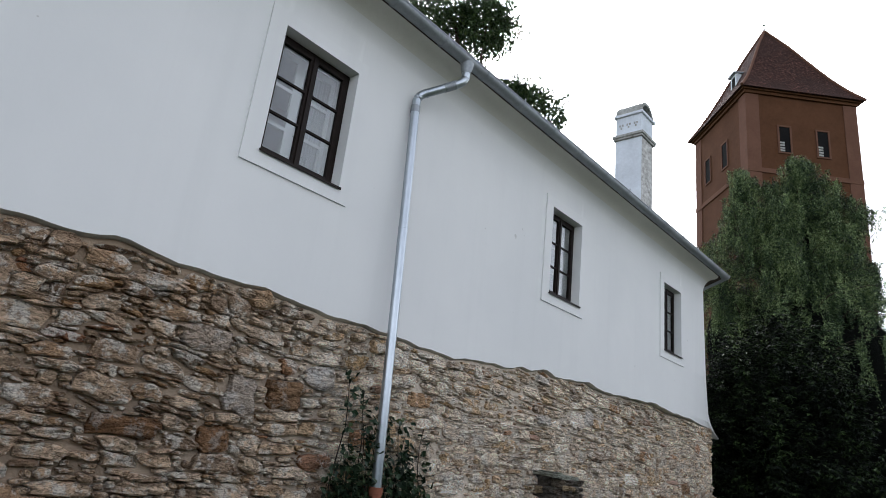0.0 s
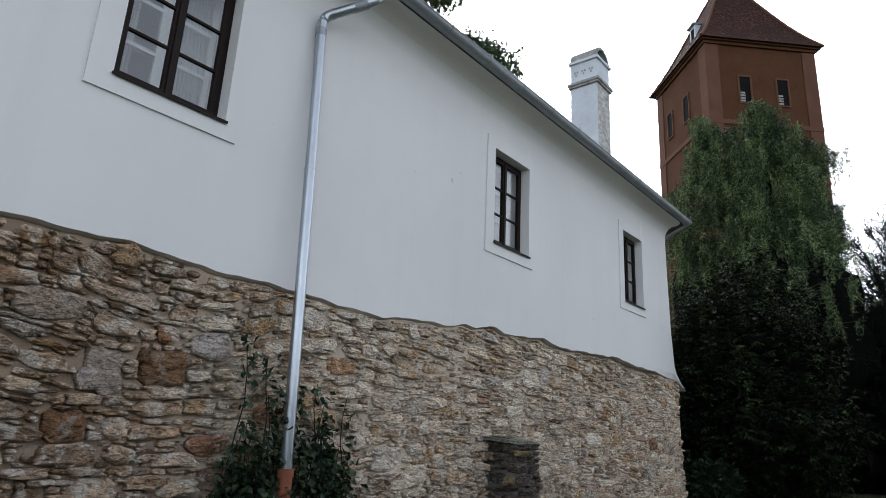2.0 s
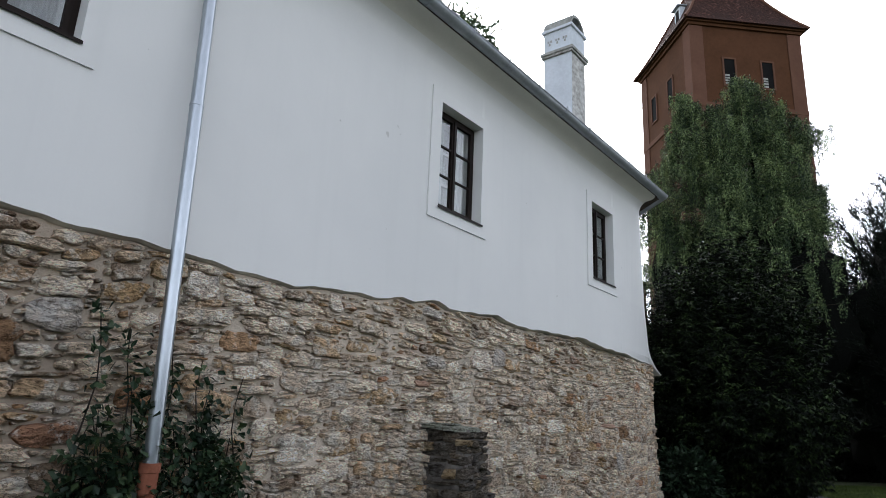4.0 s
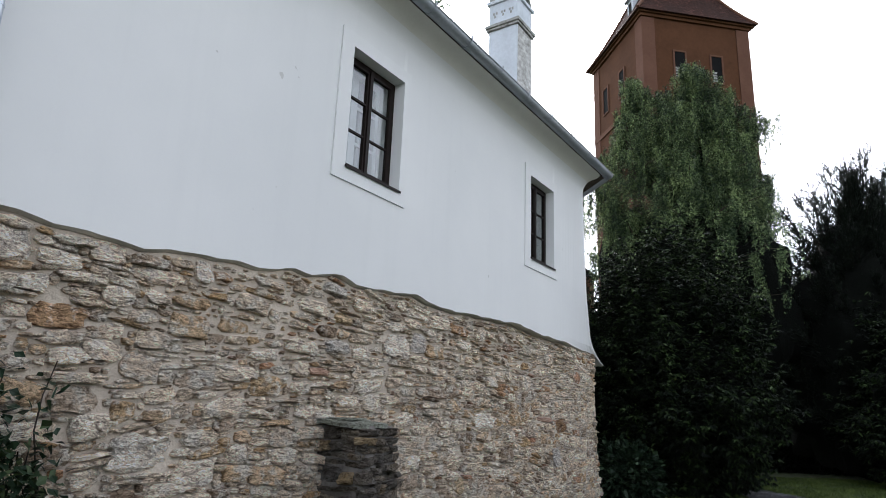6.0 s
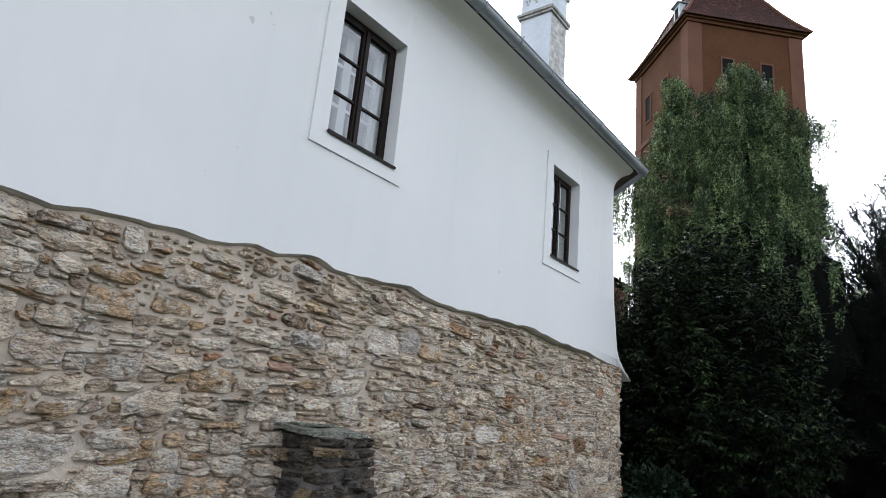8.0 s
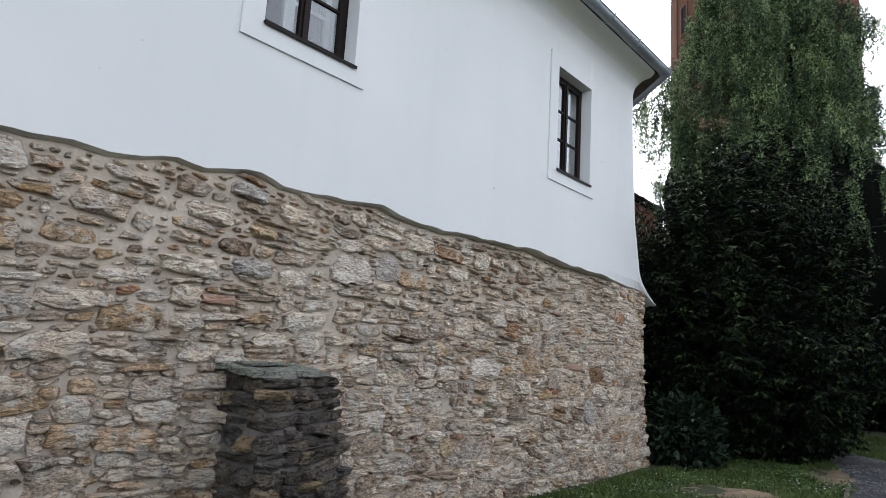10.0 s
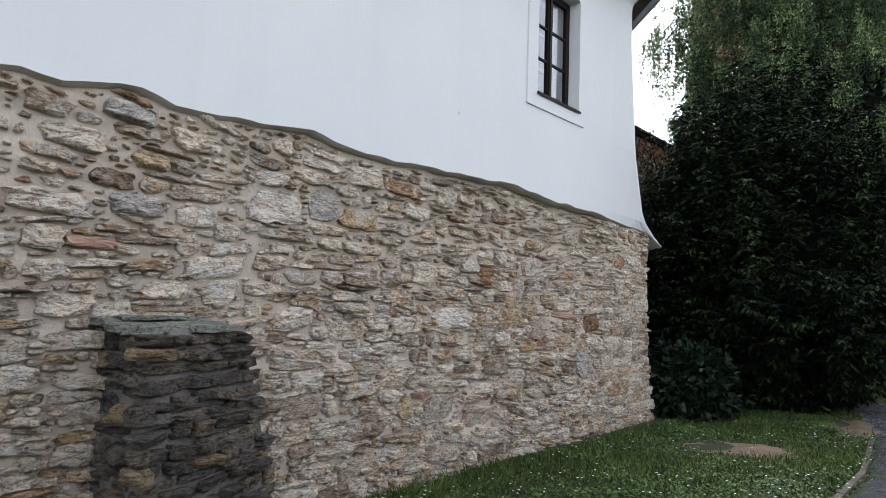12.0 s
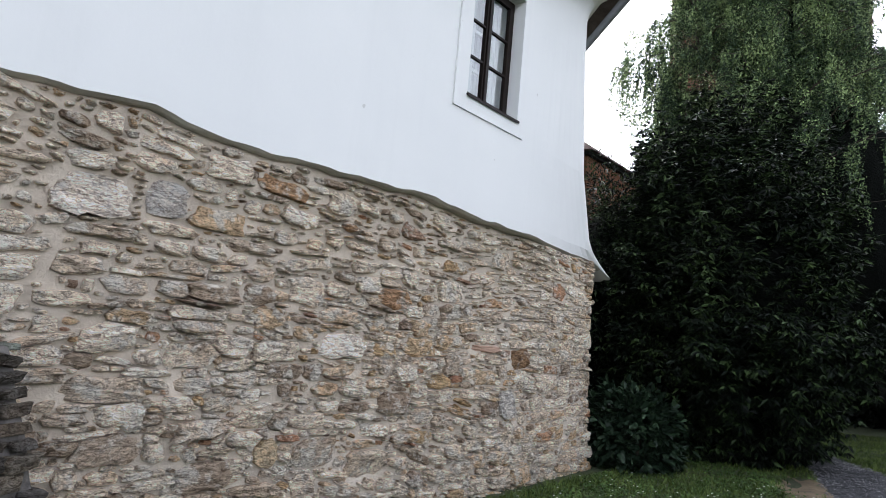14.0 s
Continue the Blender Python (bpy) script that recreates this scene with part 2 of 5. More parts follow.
SLAB_GREY = surface("weathered_edging_stone", (0.06, 0.053, 0.043), (0.17, 0.15, 0.12), 4, 40, 0.95, 0.8, 0.01)
CHIPPING = leaf_material("stone_chipping", (0.05, 0.05, 0.052), (0.13, 0.13, 0.135), (0.34, 0.335, 0.33), 0.9)
CLOVER = leaf_material("clover_leaf", (0.035, 0.07, 0.02), (0.075, 0.135, 0.035), (0.17, 0.25, 0.08), 0.55)
SAND = surface("bare_sandy_soil", (0.085, 0.07, 0.055), (0.31, 0.235, 0.15), 3, 40, 0.97, 0.8, 0.02)
GRAVEL = surface("grey_path_gravel", (0.025, 0.025, 0.027), (0.11, 0.109, 0.114), 4, 70, 0.95, 1, 0.02)


def ground_material():
    m, nt, b = nodes_of("lawn_soil")
    v = place(nt)
    big, fine = grain(nt, v, 0.6, 5), grain(nt, v, 38, 8, 0.7)
    c = blend(nt, ramp(nt, fine, [(0.35, (0, 0, 0)), (0.62, (1, 1, 1))]), (0.022, 0.03, 0.012), (0.06, 0.078, 0.028))
    c = blend(nt, maths(nt, "MULTIPLY", ramp(nt, big, [(0.55, (0, 0, 0)), (0.7, (1, 1, 1))]), 0.5), c, (0.12, 0.1, 0.06))
    nt.links.new(c, b.inputs["Base Color"])
    b.inputs["Roughness"].default_value = 0.95
    relief(nt, b, fine, 1.0, 0.04)
    return m


def tile_material():
    m, nt, b = nodes_of("old_clay_roof_tile")
    v = place(nt)
    rows = nt.nodes.new("ShaderNodeTexWave")
    rows.bands_direction, rows.wave_profile = "Z", "SAW"
    rows.inputs["Scale"].default_value, rows.inputs["Distortion"].default_value, rows.inputs["Detail Scale"].default_value = 1.05, 0.5, 3
    nt.links.new(v, rows.inputs["Vector"])
    spots, big = grain(nt, v, 5.5, 5, 0.8), grain(nt, v, 0.5, 4)
    c = ramp(nt, spots, [(0.36, (0.016, 0.009, 0.008)), (0.52, (0.048, 0.023, 0.018)), (0.62, (0.13, 0.06, 0.045)), (0.72, (0.24, 0.17, 0.14))])
    c = blend(nt, maths(nt, "MULTIPLY", ramp(nt, big, [(0.42, (0, 0, 0)), (0.6, (1, 1, 1))]), 0.6), c, (0.032, 0.019, 0.016))
    nt.links.new(c, b.inputs["Base Color"])
    b.inputs["Roughness"].default_value = 0.95
    b.inputs["Specular IOR Level"].default_value = 0.12
    relief(nt, b, maths(nt, "ADD", rows.outputs["Fac"], spots), 0.8, 0.06)
    return m


GROUND, TILE = ground_material(), tile_material()


# ---- mesh helpers ----
def link(name, me, material, parent=None, smooth=False):
    if material and not me.materials:
        me.materials.append(material)
    if smooth:
        me.shade_smooth()
    ob = new(name, me)
    if parent:
        ob.parent = parent
    return ob


def part(name, bm, material, parent=None, label="", smooth=False):
    me = bpy.data.meshes.new(name)
    bm.to_mesh(me)
    bm.free()
    ob = link(name, me, material, parent, smooth)
    return tagged(ob, label) if label else ob


def arrays(name, verts, faces, material, parent=None, smooth=False):
    """A mesh from numpy arrays: verts (n, 3), faces (m, k)."""
    me = bpy.data.meshes.new(name)
    me.from_pydata(np.asarray(verts).tolist(), [], np.asarray(faces).tolist())
    me.update()
    return link(name, me, material, parent, smooth)


def box(bm, x0, x1, y0, y1, z0, z1, bevel=0.0):
    made = bmesh.ops.create_cube(bm, size=1, matrix=Matrix.LocRotScale(((x0 + x1) / 2, (y0 + y1) / 2, (z0 + z1) / 2), None, (x1 - x0, y1 - y0, z1 - z0)))
    if bevel:
        vs = set(made["verts"])
        bmesh.ops.bevel(bm, geom=[e for e in bm.edges if e.verts[0] in vs], offset=bevel, segments=2, affect="EDGES", profile=0.6)
    return bm


def boxes(*list_of, bevel=0.0):
    bm = bmesh.new()
    for b in list_of:
        box(bm, *b, bevel=bevel)
    return bm


def tube(bm, points, radii, sides=12, cap=True):
    """A round pipe through the points."""
    pts = [Vector(p) for p in points]
    rings = []
    up = Vector((0.3, 0.2, 1)).normalized()
    for i, p in enumerate(pts):
        d = (pts[min(i + 1, len(pts) - 1)] - pts[max(i - 1, 0)]).normalized()
        a = d.cross(up)
        if a.length < 0.05:
            a = d.cross(Vector((1, 0, 0)))
        a.normalize()
        b = a.cross(d)
        r = float(radii[i] if isinstance(radii, (list, tuple)) else radii)
        rings.append([bm.verts.new(p + r * (math.cos(q) * a + math.sin(q) * b)) for q in (2 * math.pi * k / sides for k in range(sides))])
    for r0, r1 in zip(rings, rings[1:]):
        for k in range(sides):
            bm.faces.new((r0[k], r0[(k + 1) % sides], r1[(k + 1) % sides], r1[k]))
    if cap:
        bm.faces.new(rings[0]), bm.faces.new(rings[-1][::-1])
    return bm


def smoothstep(a, b, x):
    t = np.clip((x - a) / (b - a), 0, 1)
    return t * t * (3 - 2 * t)


def ground_z(x, y):
    return -0.36 + 0.14 * smoothstep(-4.4, -1.5, x) + 0.0 * y


# ---- the line of the house wall: straight, then round the far corner ----
FACE, TURN_Y, ARC, BEND = -4.95, 15.79, 0.5, radians(48)


def wall_at(s, shift=0.0):
    """Point and outward normal of the wall line at s; s is y on the straight part. shift moves the corner on."""
    start = TURN_Y + shift
    if s <= start:
        return (FACE, s), (1.0, 0.0)
    a = min((s - start) / ARC, BEND)
    x, y = FACE - ARC * (1 - math.cos(a)), start + ARC * math.sin(a)
    rest = max(0.0, s - start - ARC * BEND)
    return (x - rest * math.sin(a), y + rest * math.cos(a)), (math.cos(a), math.sin(a))


def reach(s, out):
    """How far out along the wall's normal the eave line lies, which turns the corner in one sharp mitre."""
    a = min(max((s - TURN_Y) / ARC, 0.0), BEND)
    a = min(a, BEND - a)
    return (out + ARC * (1 - math.cos(a))) / math.cos(a)


EAVE_S = [TURN_Y, TURN_Y + ARC * BEND / 2, TURN_Y + ARC * BEND]
EDGE_Y = [-7, 0, 1.13, 1.4, 1.65, 2.0, 2.3, 3.1, 3.8, 4.45, 5.1, 5.6, 6.16, 6.65, 7.0, 7.36, 7.72, 8.06, 8.38, 8.6, 8.78, 9.25, 9.92, 10.4, 10.7, 11.4, 12.3, 12.87, 13.3, 13.75, 14.6, 15.5, 16.2, 30]
EDGE_Z = [2.7, 2.7, 2.69, 2.75, 2.75, 2.7, 2.69, 2.71, 2.64, 2.65, 2.62, 2.59, 2.58, 2.65, 2.67, 2.66, 2.75, 2.74, 2.83, 2.81, 2.77, 2.79, 2.86, 2.8, 2.78, 2.82, 2.85, 2.89, 2.85, 2.815, 2.81, 2.82, 2.86, 2.88]


def edge_z(s):
    """Height of the wavy lower edge of the plaster."""
    q = np.array([s - 0.04, s, s + 0.04])
    return float(np.interp(q, EDGE_Y, EDGE_Z).mean()) - 0.012 + 0.008 * math.sin(9 * s) + 0.006 * math.sin(17 * s + 1)


WINDOWS = [(2.583, 3.685), (8.382, 9.412), (13.285, 14.295)]
SILL, HEAD, EAVE = 4.14, 5.707, 6.24


def kick(s, z):
    """The corner thickens towards its foot: how far the plaster runs on along the wall there."""
    return float(np.interp(z, [2.55, 2.65, 2.95, 4.0, 5.8], [2.25, 1.95, 1.17, 0.4, 0.0]) * smoothstep(14.6, TURN_Y, s))


def flare(s, z):
    """The foot of the corner also swings out before the stones in a pointed tail."""
    return float(np.interp(z, [2.6, 2.7, 2.85, 3.1], [0.24, 0.16, 0.08, 0.0]) * smoothstep(15.6, 16.1, s))


def plaster_wall():
    bm = bmesh.new()
    ss = sorted(set([round(-6 + 0.12 * i, 3) for i in range(int(31 / 0.12))] + [w for pair in WINDOWS for w in pair] + [TURN_Y + ARC * BEND * k / 8 for k in range(9)]))
    ss = [s for i, s in enumerate(ss) if i == 0 or s - ss[i - 1] > 0.004]
    cols = []
    for s in ss:
        (x, y), (nx, ny) = wall_at(s)
        low = edge_z(s) - 0.22 * smoothstep(15.75, 16.05, s)
        lip = 0.01 + 0.014 * noise.noise((s * 3.1, 2, 0))
        zs = [low + (SILL - low) * k / 9 for k in range(10)] + [HEAD] + [EAVE]
        col = []
        for d, z in [(-0.42, low + 0.002), (-0.075, low - 0.002), (-0.045, low + 0.002), (-0.012, low + 0.008 + lip * 0.6), (0.0, low + 0.012 + lip * 0.6), (0.0, low + 0.06)] + [(0.0, z) for z in zs[1:]]:
            f = kick(s, z)
            col.append(bm.verts.new((x + nx * d - 0.26 * f + flare(s, z), y + ny * d + 0.97 * f, z)))
        # cove out to the eave
        for k in range(1, 8):
            q = radians(8 + 82 * k / 7)
            out, z = 0.4 * (0.9903 - math.cos(q)) / 0.9903, EAVE + 0.32 * (math.sin(q) - 0.1392) / 0.8608
            out = (out + (reach(s, 0.4) - 0.4) * out / 0.4) * (1 - 0.6 * float(smoothstep(15.82, 16.12, s)))
            col.append(bm.verts.new((x + nx * out, y + ny * out, z)))
        cols.append(col)
    for i in range(len(ss) - 1):
        mid = (ss[i] + ss[i + 1]) / 2
        opening = any(a < mid < b for a, b in WINDOWS)
        for k in range(len(cols[i]) - 1):
            if opening and k == 14:
                continue
            f = bm.faces.new((cols[i][k], cols[i + 1][k], cols[i + 1][k + 1], cols[i][k + 1]))
            # rows nearest the gutter take the cove's painted shade
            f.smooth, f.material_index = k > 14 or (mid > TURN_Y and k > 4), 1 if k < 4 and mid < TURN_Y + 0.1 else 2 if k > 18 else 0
    # reveals of the openings
    for a, b in WINDOWS:
        for quad in (((a, SILL), (a, HEAD)), ((b, HEAD), (b, SILL)), ((a, HEAD), (b, HEAD)), ((b, SILL), (a, SILL))):
            (y0, z0), (y1, z1) = quad
            bm.faces.new([bm.verts.new(p) for p in ((FACE, y0, z0), (FACE, y1, z1), (FACE - 0.5, y1, z1), (FACE - 0.5, y0, z0))])
    bmesh.ops.remove_doubles(bm, verts=bm.verts, dist=0.0005)
    ob = part("wall_plaster", bm, PLASTER)
    ob.data.materials.append(RENDER_EDGE)
    ob.data.materials.append(COVE_SHADE)
    return tagged(ob, "smooth white lime-plastered house wall with wavy lower edge", "wall", kind="structure")


plaster_wall()


# ---- rubble stone base ----
def stone_base():
    bm = bmesh.new()
    ss = np.arange(-6, 25.01, 0.1)
    rows = 32
    cols = []
    for s in ss:
        (x, y), (nx, ny) = wall_at(s, 1.42)
        top = edge_z(s) + 0.05
        col = []
        for k in range(rows + 1):
            z = -0.7 + (top + 0.7) * k / rows
            d = batter(z, s) - 0.032 - 0.012 * float(smoothstep(6.5, 4.0, s)) + 0.03 * noise.noise((s * 1.3, z * 1.3, 0)) + 0.014 * noise.noise((s * 7, z * 7, 3))
            col.append(bm.verts.new((x + nx * d, y + ny * d, z)))
        (xb, yb) = (x - nx * 0.5, y - ny * 0.5)
        col.append(bm.verts.new((xb, yb, top)))
        cols.append(col)
    for c0, c1 in zip(cols, cols[1:]):
        for k in range(len(c0) - 1):
            bm.faces.new((c0[k], c1[k], c1[k + 1], c0[k + 1])).smooth = True
    ob = part("wall_stone", bm, MORTAR)
    return tagged(ob, "rubble stone base wall of grey and brown fieldstones in mortar", "stone wall", kind="structure")


def batter(z, s):
    """How far the stone face stands before the plaster face: battered, drawing back towards the corner, out again under the plaster."""
    back = 0.0335 * min(max(s - 8.0, 0.0), 9.5)
    back *= 1 - 0.5 * float(smoothstep(0.55, 0.05, edge_z(s) - z) * smoothstep(16.5, 15.6, s))
    return -0.045 - back + 0.1 * float(smoothstep(0.2, 1.0, (2.6 - z) / 3.0))


WALL_STONE = stone_base()


# ---- roof, gutter, downpipe ----
def house_roof():
    bm = bmesh.new()
    stops = list(np.arange(-6, 15.6, 3)) + EAVE_S + [21.0]
    line = [(*wall_at(q), q) for q in stops]
    rim, lower, ridge = [], [], []
    for (x, y), (nx, ny), q in line:
        rim.append(bm.verts.new((x + nx * reach(q, 0.47), y + ny * reach(q, 0.47), 6.69)))
        lower.append(bm.verts.new((x + nx * reach(q, 0.385), y + ny * reach(q, 0.385), 6.6)))
        back = 4.2
        ridge.append(bm.verts.new((FACE - back, min(y, 14.8), 6.69 + (back + 0.45) * 0.72)))
    far = [bm.verts.new((FACE - 9.0, min(v.co.y, 20.0), 6.69)) for v in rim]
    for i in range(len(rim) - 1):
        bm.faces.new((lower[i], lower[i + 1], rim[i + 1], rim[i]))
        bm.faces.new((rim[i], rim[i + 1], ridge[i + 1], ridge[i]))
        bm.faces.new((ridge[i], ridge[i + 1], far[i + 1], far[i]))
    bm.faces.new((rim[-1], far[-1], ridge[-1]))
    bmesh.ops.remove_doubles(bm, verts=bm.verts, dist=0.001)
    tagged(part("roof", bm, TILE), "clay-tiled pitched roof above the white house wall", "roof", kind="structure")
    bm = bmesh.new()
    soffit = []
    for (x, y), (nx, ny), q in line:
        soffit.append([bm.verts.new((x + nx * reach(q, d), y + ny * reach(q, d), 6.575)) for d in (-0.1, 0.385)])
    for a, b in zip(soffit, soffit[1:]):
        bm.faces.new((a[0], a[1], b[1], b[0]))
    tagged(part("eave_board", bm, BARK), "thin brown board closing the eave", "eave", kind="structure")
    tagged(part("wall_back", boxes((-13.9, -13.4, -6, 20, -0.7, 6.6)), PLASTER), "plain white back wall of the house", "wall", kind="structure")
    tagged(part("wall_near_end", boxes((-13.4, -4.99, -6.3, -6.02, -0.7, 6.6)), PLASTER), "plain white end wall of the house", "wall", kind="structure")


GUT_R, GUT_OUT, GUT_Z = 0.095, 0.475, 6.645


def gutter():
    """Half-round eave gutter on brackets, bent round the corner."""
    root = tagged(new("gutter"), "weathered grey zinc half-round gutter under the eave", "gutter")
    root.location = (FACE + GUT_OUT, 5.0, GUT_Z)
    inv = Matrix.Translation(-root.location)
    bm = bmesh.new()
    line = [(*wall_at(q), q) for q in list(np.arange(-6, 15.6, 0.5)) + EAVE_S + [18.5]]
    rings = []
    for (x, y), (nx, ny), at in line:
        ring = []
        for r, turn in ((GUT_R, 1), (GUT_R - 0.006, -1)):
            for k in range(13)[::turn]:
                q = math.pi + math.pi * k / 12
                o = reach(at, GUT_OUT + r * math.cos(q))
                ring.append(bm.verts.new((x + nx * o, y + ny * o, GUT_Z + r * math.sin(q))))
        rings.append(ring)
    for r0, r1 in zip(rings, rings[1:]):
        n = len(r0)
        for k in range(n):
            bm.faces.new((r0[k], r1[k], r1[(k + 1) % n], r0[(k + 1) % n])).smooth = True
    bmesh.ops.transform(bm, matrix=inv, verts=bm.verts)
    part("trough", bm, OLD_ZINC, root)
    bm = bmesh.new()
    tube(bm, [inv @ Vector((x + nx * reach(at, GUT_OUT + GUT_R), y + ny * reach(at, GUT_OUT + GUT_R), GUT_Z + 0.004)) for (x, y), (nx, ny), at in line], 0.011, 8)
    part("rolled_edge", bm, OLD_ZINC, root, "", True)
    hook = None
    for i in range(23):
        s = -5.6 + 0.93 * i
        (x, y), (nx, ny) = wall_at(s)
        if hook is None:
            bm = bmesh.new()
            pts = [(-GUT_R - 0.01, 0.03)] + [((GUT_R + 0.006) * math.cos(q), (GUT_R + 0.006) * math.sin(q)) for q in (math.pi + math.pi * k / 10 for k in range(11))] + [(GUT_R + 0.012, 0.045)]
            prev = None
            for px, pz in pts:
                row = [bm.verts.new((px * k, e, pz * k)) for k, e in ((1.0, -0.014), (1.0, 0.014), (1.07, 0.014), (1.07, -0.014))]
                if prev:
                    for k in range(4):
                        bm.faces.new((prev[k], row[k], row[(k + 1) % 4], prev[(k + 1) % 4]))
                prev = row
            hook = part("bracket", bm, OLD_ZINC, root)
            ob = hook
        else:
            ob = link("bracket", hook.data, None, root)
        ob.matrix_basis = inv @ Matrix.Translation((x + nx * GUT_OUT, y + ny * GUT_OUT, GUT_Z)) @ Matrix.Rotation(math.atan2(ny, nx), 4, "Z")


def downpipe():
    """Zinc downpipe with a swan neck, standing in a clay socket."""
    root = tagged(new("downpipe"), "shiny zinc downpipe with swan neck standing in a terracotta socket", "downpipe")
    root.location = (-4.66, 4.69, 0.9)
    inv = Matrix.Translation(-root.location)

    def run(name, pts, r, mat, label=""):
        bm = bmesh.new()
        tube(bm, [inv @ Vector(p) for p in pts], r, 18)
        ob = part(name, bm, mat, root, label, True)
        ob.data.set_sharp_from_angle(angle=radians(50))
        return ob
    def bend(p, q, r, cut, n=5):
        """Points that round the corner at q between p and r, in n short segments."""
        a, c = q + (p - q).normalized() * cut, q + (r - q).normalized() * cut
        return [a.lerp(q, k / n).lerp(q.lerp(c, k / n), k / n) for k in range(n + 1)]
    top = Vector((FACE + GUT_OUT, 5.17, GUT_Z - GUT_R - 0.005))
    run("outlet", [top + Vector((0, 0, 0.035)), top + Vector((0, 0, -0.06)), top + Vector((0, 0, -0.13))], [0.098, 0.082, 0.066], OLD_ZINC, "grey zinc funnel outlet")
    a, b = top + Vector((0, 0, -0.1)), Vector((-4.865, 4.665, 5.7))
    elbow_a, elbow_b = a + Vector((0, 0, -0.17)), Vector((-4.865, 4.665, 5.9))
    run("neck", [a] + bend(a, elbow_a, elbow_b, 0.1) + bend(elbow_a, elbow_b, b, 0.1) + [b], 0.06, ZINC, "bent swan neck of the pipe")
    slant = elbow_b - elbow_a
    run("sleeve", [elbow_a + slant * 0.2, elbow_a + slant * 0.45], 0.0635, OLD_ZINC)
    for p in (elbow_a + slant * 0.19, elbow_a + slant * 0.8):
        run("bead", [p, p + slant * 0.03], 0.065, ZINC)
    run("sleeve", [b + Vector((0, 0, 0.04)), b + Vector((0, 0, -0.06))], 0.0645, OLD_ZINC)
    foot = Vector((-4.66, 4.69, 0.86))
    joints = [b + (foot - b) * k for k in (0.0, 0.36, 0.76, 1.0)]
    for p, q in zip(joints, joints[1:]):
        run("pipe_length", [p + (q - p) * 0.004, q], [0.06, 0.058], ZINC)
        run("bead", [q - (q - p).normalized() * 0.012, q + (q - p).normalized() * 0.012], 0.063, ZINC)
    run("socket", [foot + Vector((0, 0, 0.02)), foot + Vector((0, 0, -0.05)), foot + Vector((0, 0, -0.052)), foot + Vector((0, 0, -0.2)), foot + Vector((0, 0, -0.202)), foot + Vector((0, 0, -1.15))],
        [0.08, 0.078, 0.072, 0.068, 0.064, 0.062], TERRACOTTA, "terracotta clay socket pipe")


house_roof()
gutter()
downpipe()


# ---- windows ----
def window(number, y0, y1):
    root = tagged(new("window_%d" % number), "dark brown two-leaf casement window with six panes and net curtains", "window", "windows of the house", "structure")
    root.location = (FACE - 0.18, (y0 + y1) / 2, SILL)
    w, h = (y1 - y0) / 2, HEAD - SILL
    x = 0.0
    # raised plaster surround
    bm = bmesh.new()
    left, right, low, high = 0.215, 0.14, 0.19, 0.18
    for b in ((-w - left, -w, -low, h + high), (w, w + right, -low, h + high), (-w, w, -low, 0), (-w, w, h, h + high)):
        box(bm, 0.1785, 0.202, b[0], b[1], b[2], b[3])
    part("surround", bm, PLASTER, root, "flat raised white plaster surround")
    # outer frame
    f = 0.055
    part("window_frame", boxes((-0.04, 0.03, -w, -w + f, 0, h), (-0.04, 0.03, w - f, w, 0, h), (-0.04, 0.03, -w + f, w - f, 0, f), (-0.04, 0.03, -w + f, w - f, h - f, h), bevel=0.004), FRAME_WOOD, root)
    part("window_sill", boxes((-0.02, 0.228, -w - 0.012, w + 0.012, -0.018, -0.003), (0.218, 0.23, -w - 0.012, w + 0.012, -0.032, -0.004)), FRAME_WOOD, root, "thin dark metal sill")
    for a, b in ((-w + f, -0.005), (0.005, w - f)):
        t = 0.05
        sash = part("sash", boxes((-0.01, 0.042, a, a + t, f, h - f), (-0.01, 0.042, b - t, b, f, h - f), (-0.01, 0.042, a + t, b - t, f, f + t + 0.015), (-0.01, 0.042, a + t, b - t, h - f - t, h - f), bevel=0.004), FRAME_WOOD, root)
        lo, hi = f + t + 0.015, h - f - t
        for k in (1, 2):
            z = lo + (hi - lo) * k / 3
            part("glazing_bar", boxes((0.0, 0.036, a + t, b - t, z - 0.014, z + 0.014), bevel=0.004), FRAME_WOOD, sash)
        for k in range(3):
            za, zb = lo + (hi - lo) * k / 3, lo + (hi - lo) * (k + 1) / 3
            p = part("pane", boxes((0.012, 0.016, a + t, b - t, za + 0.014 * (k > 0), zb - 0.014 * (k < 2))), GLASS, sash)
            p.visible_shadow = False
    part("centre_strip", boxes((0.042, 0.062, -0.026, 0.026, f, h - f), bevel=0.006), FRAME_WOOD, root)
    # inner white casement of the double window
    bm = bmesh.new()
    for a, b in ((-w + 0.02, -0.0), (0.0, w - 0.02)):
        for q in ((a, a + 0.06, 0.02, h), (b - 0.06, b, 0.02, h), (a + 0.06, b - 0.06, 0.02, 0.09), (a + 0.06, b - 0.06, h - 0.08, h), (a + 0.06, b - 0.06, h * 0.36, h * 0.36 + 0.04), (a + 0.06, b - 0.06, h * 0.68, h * 0.68 + 0.04)):
            box(bm, -0.26, -0.22, *q)
    part("inner_casement", bm, WHITE_WOOD, root, "white painted inner casement")
    # gathered net curtains
    for a, b in ((-w + 0.02, -w * 0.42), (w * 0.4, w - 0.02)):
        bm = bmesh.new()
        prev = None
        n = 40
        for k in range(n + 1):
            y = a + (b - a) * k / n
            dx = -0.34 + 0.018 * math.sin(k * 1.25) + 0.008 * math.sin(k * 0.6 + number)
            row = [bm.verts.new((dx + 0.006 * z, y, z)) for z in (0.03, h * 0.5, h - 0.02)]
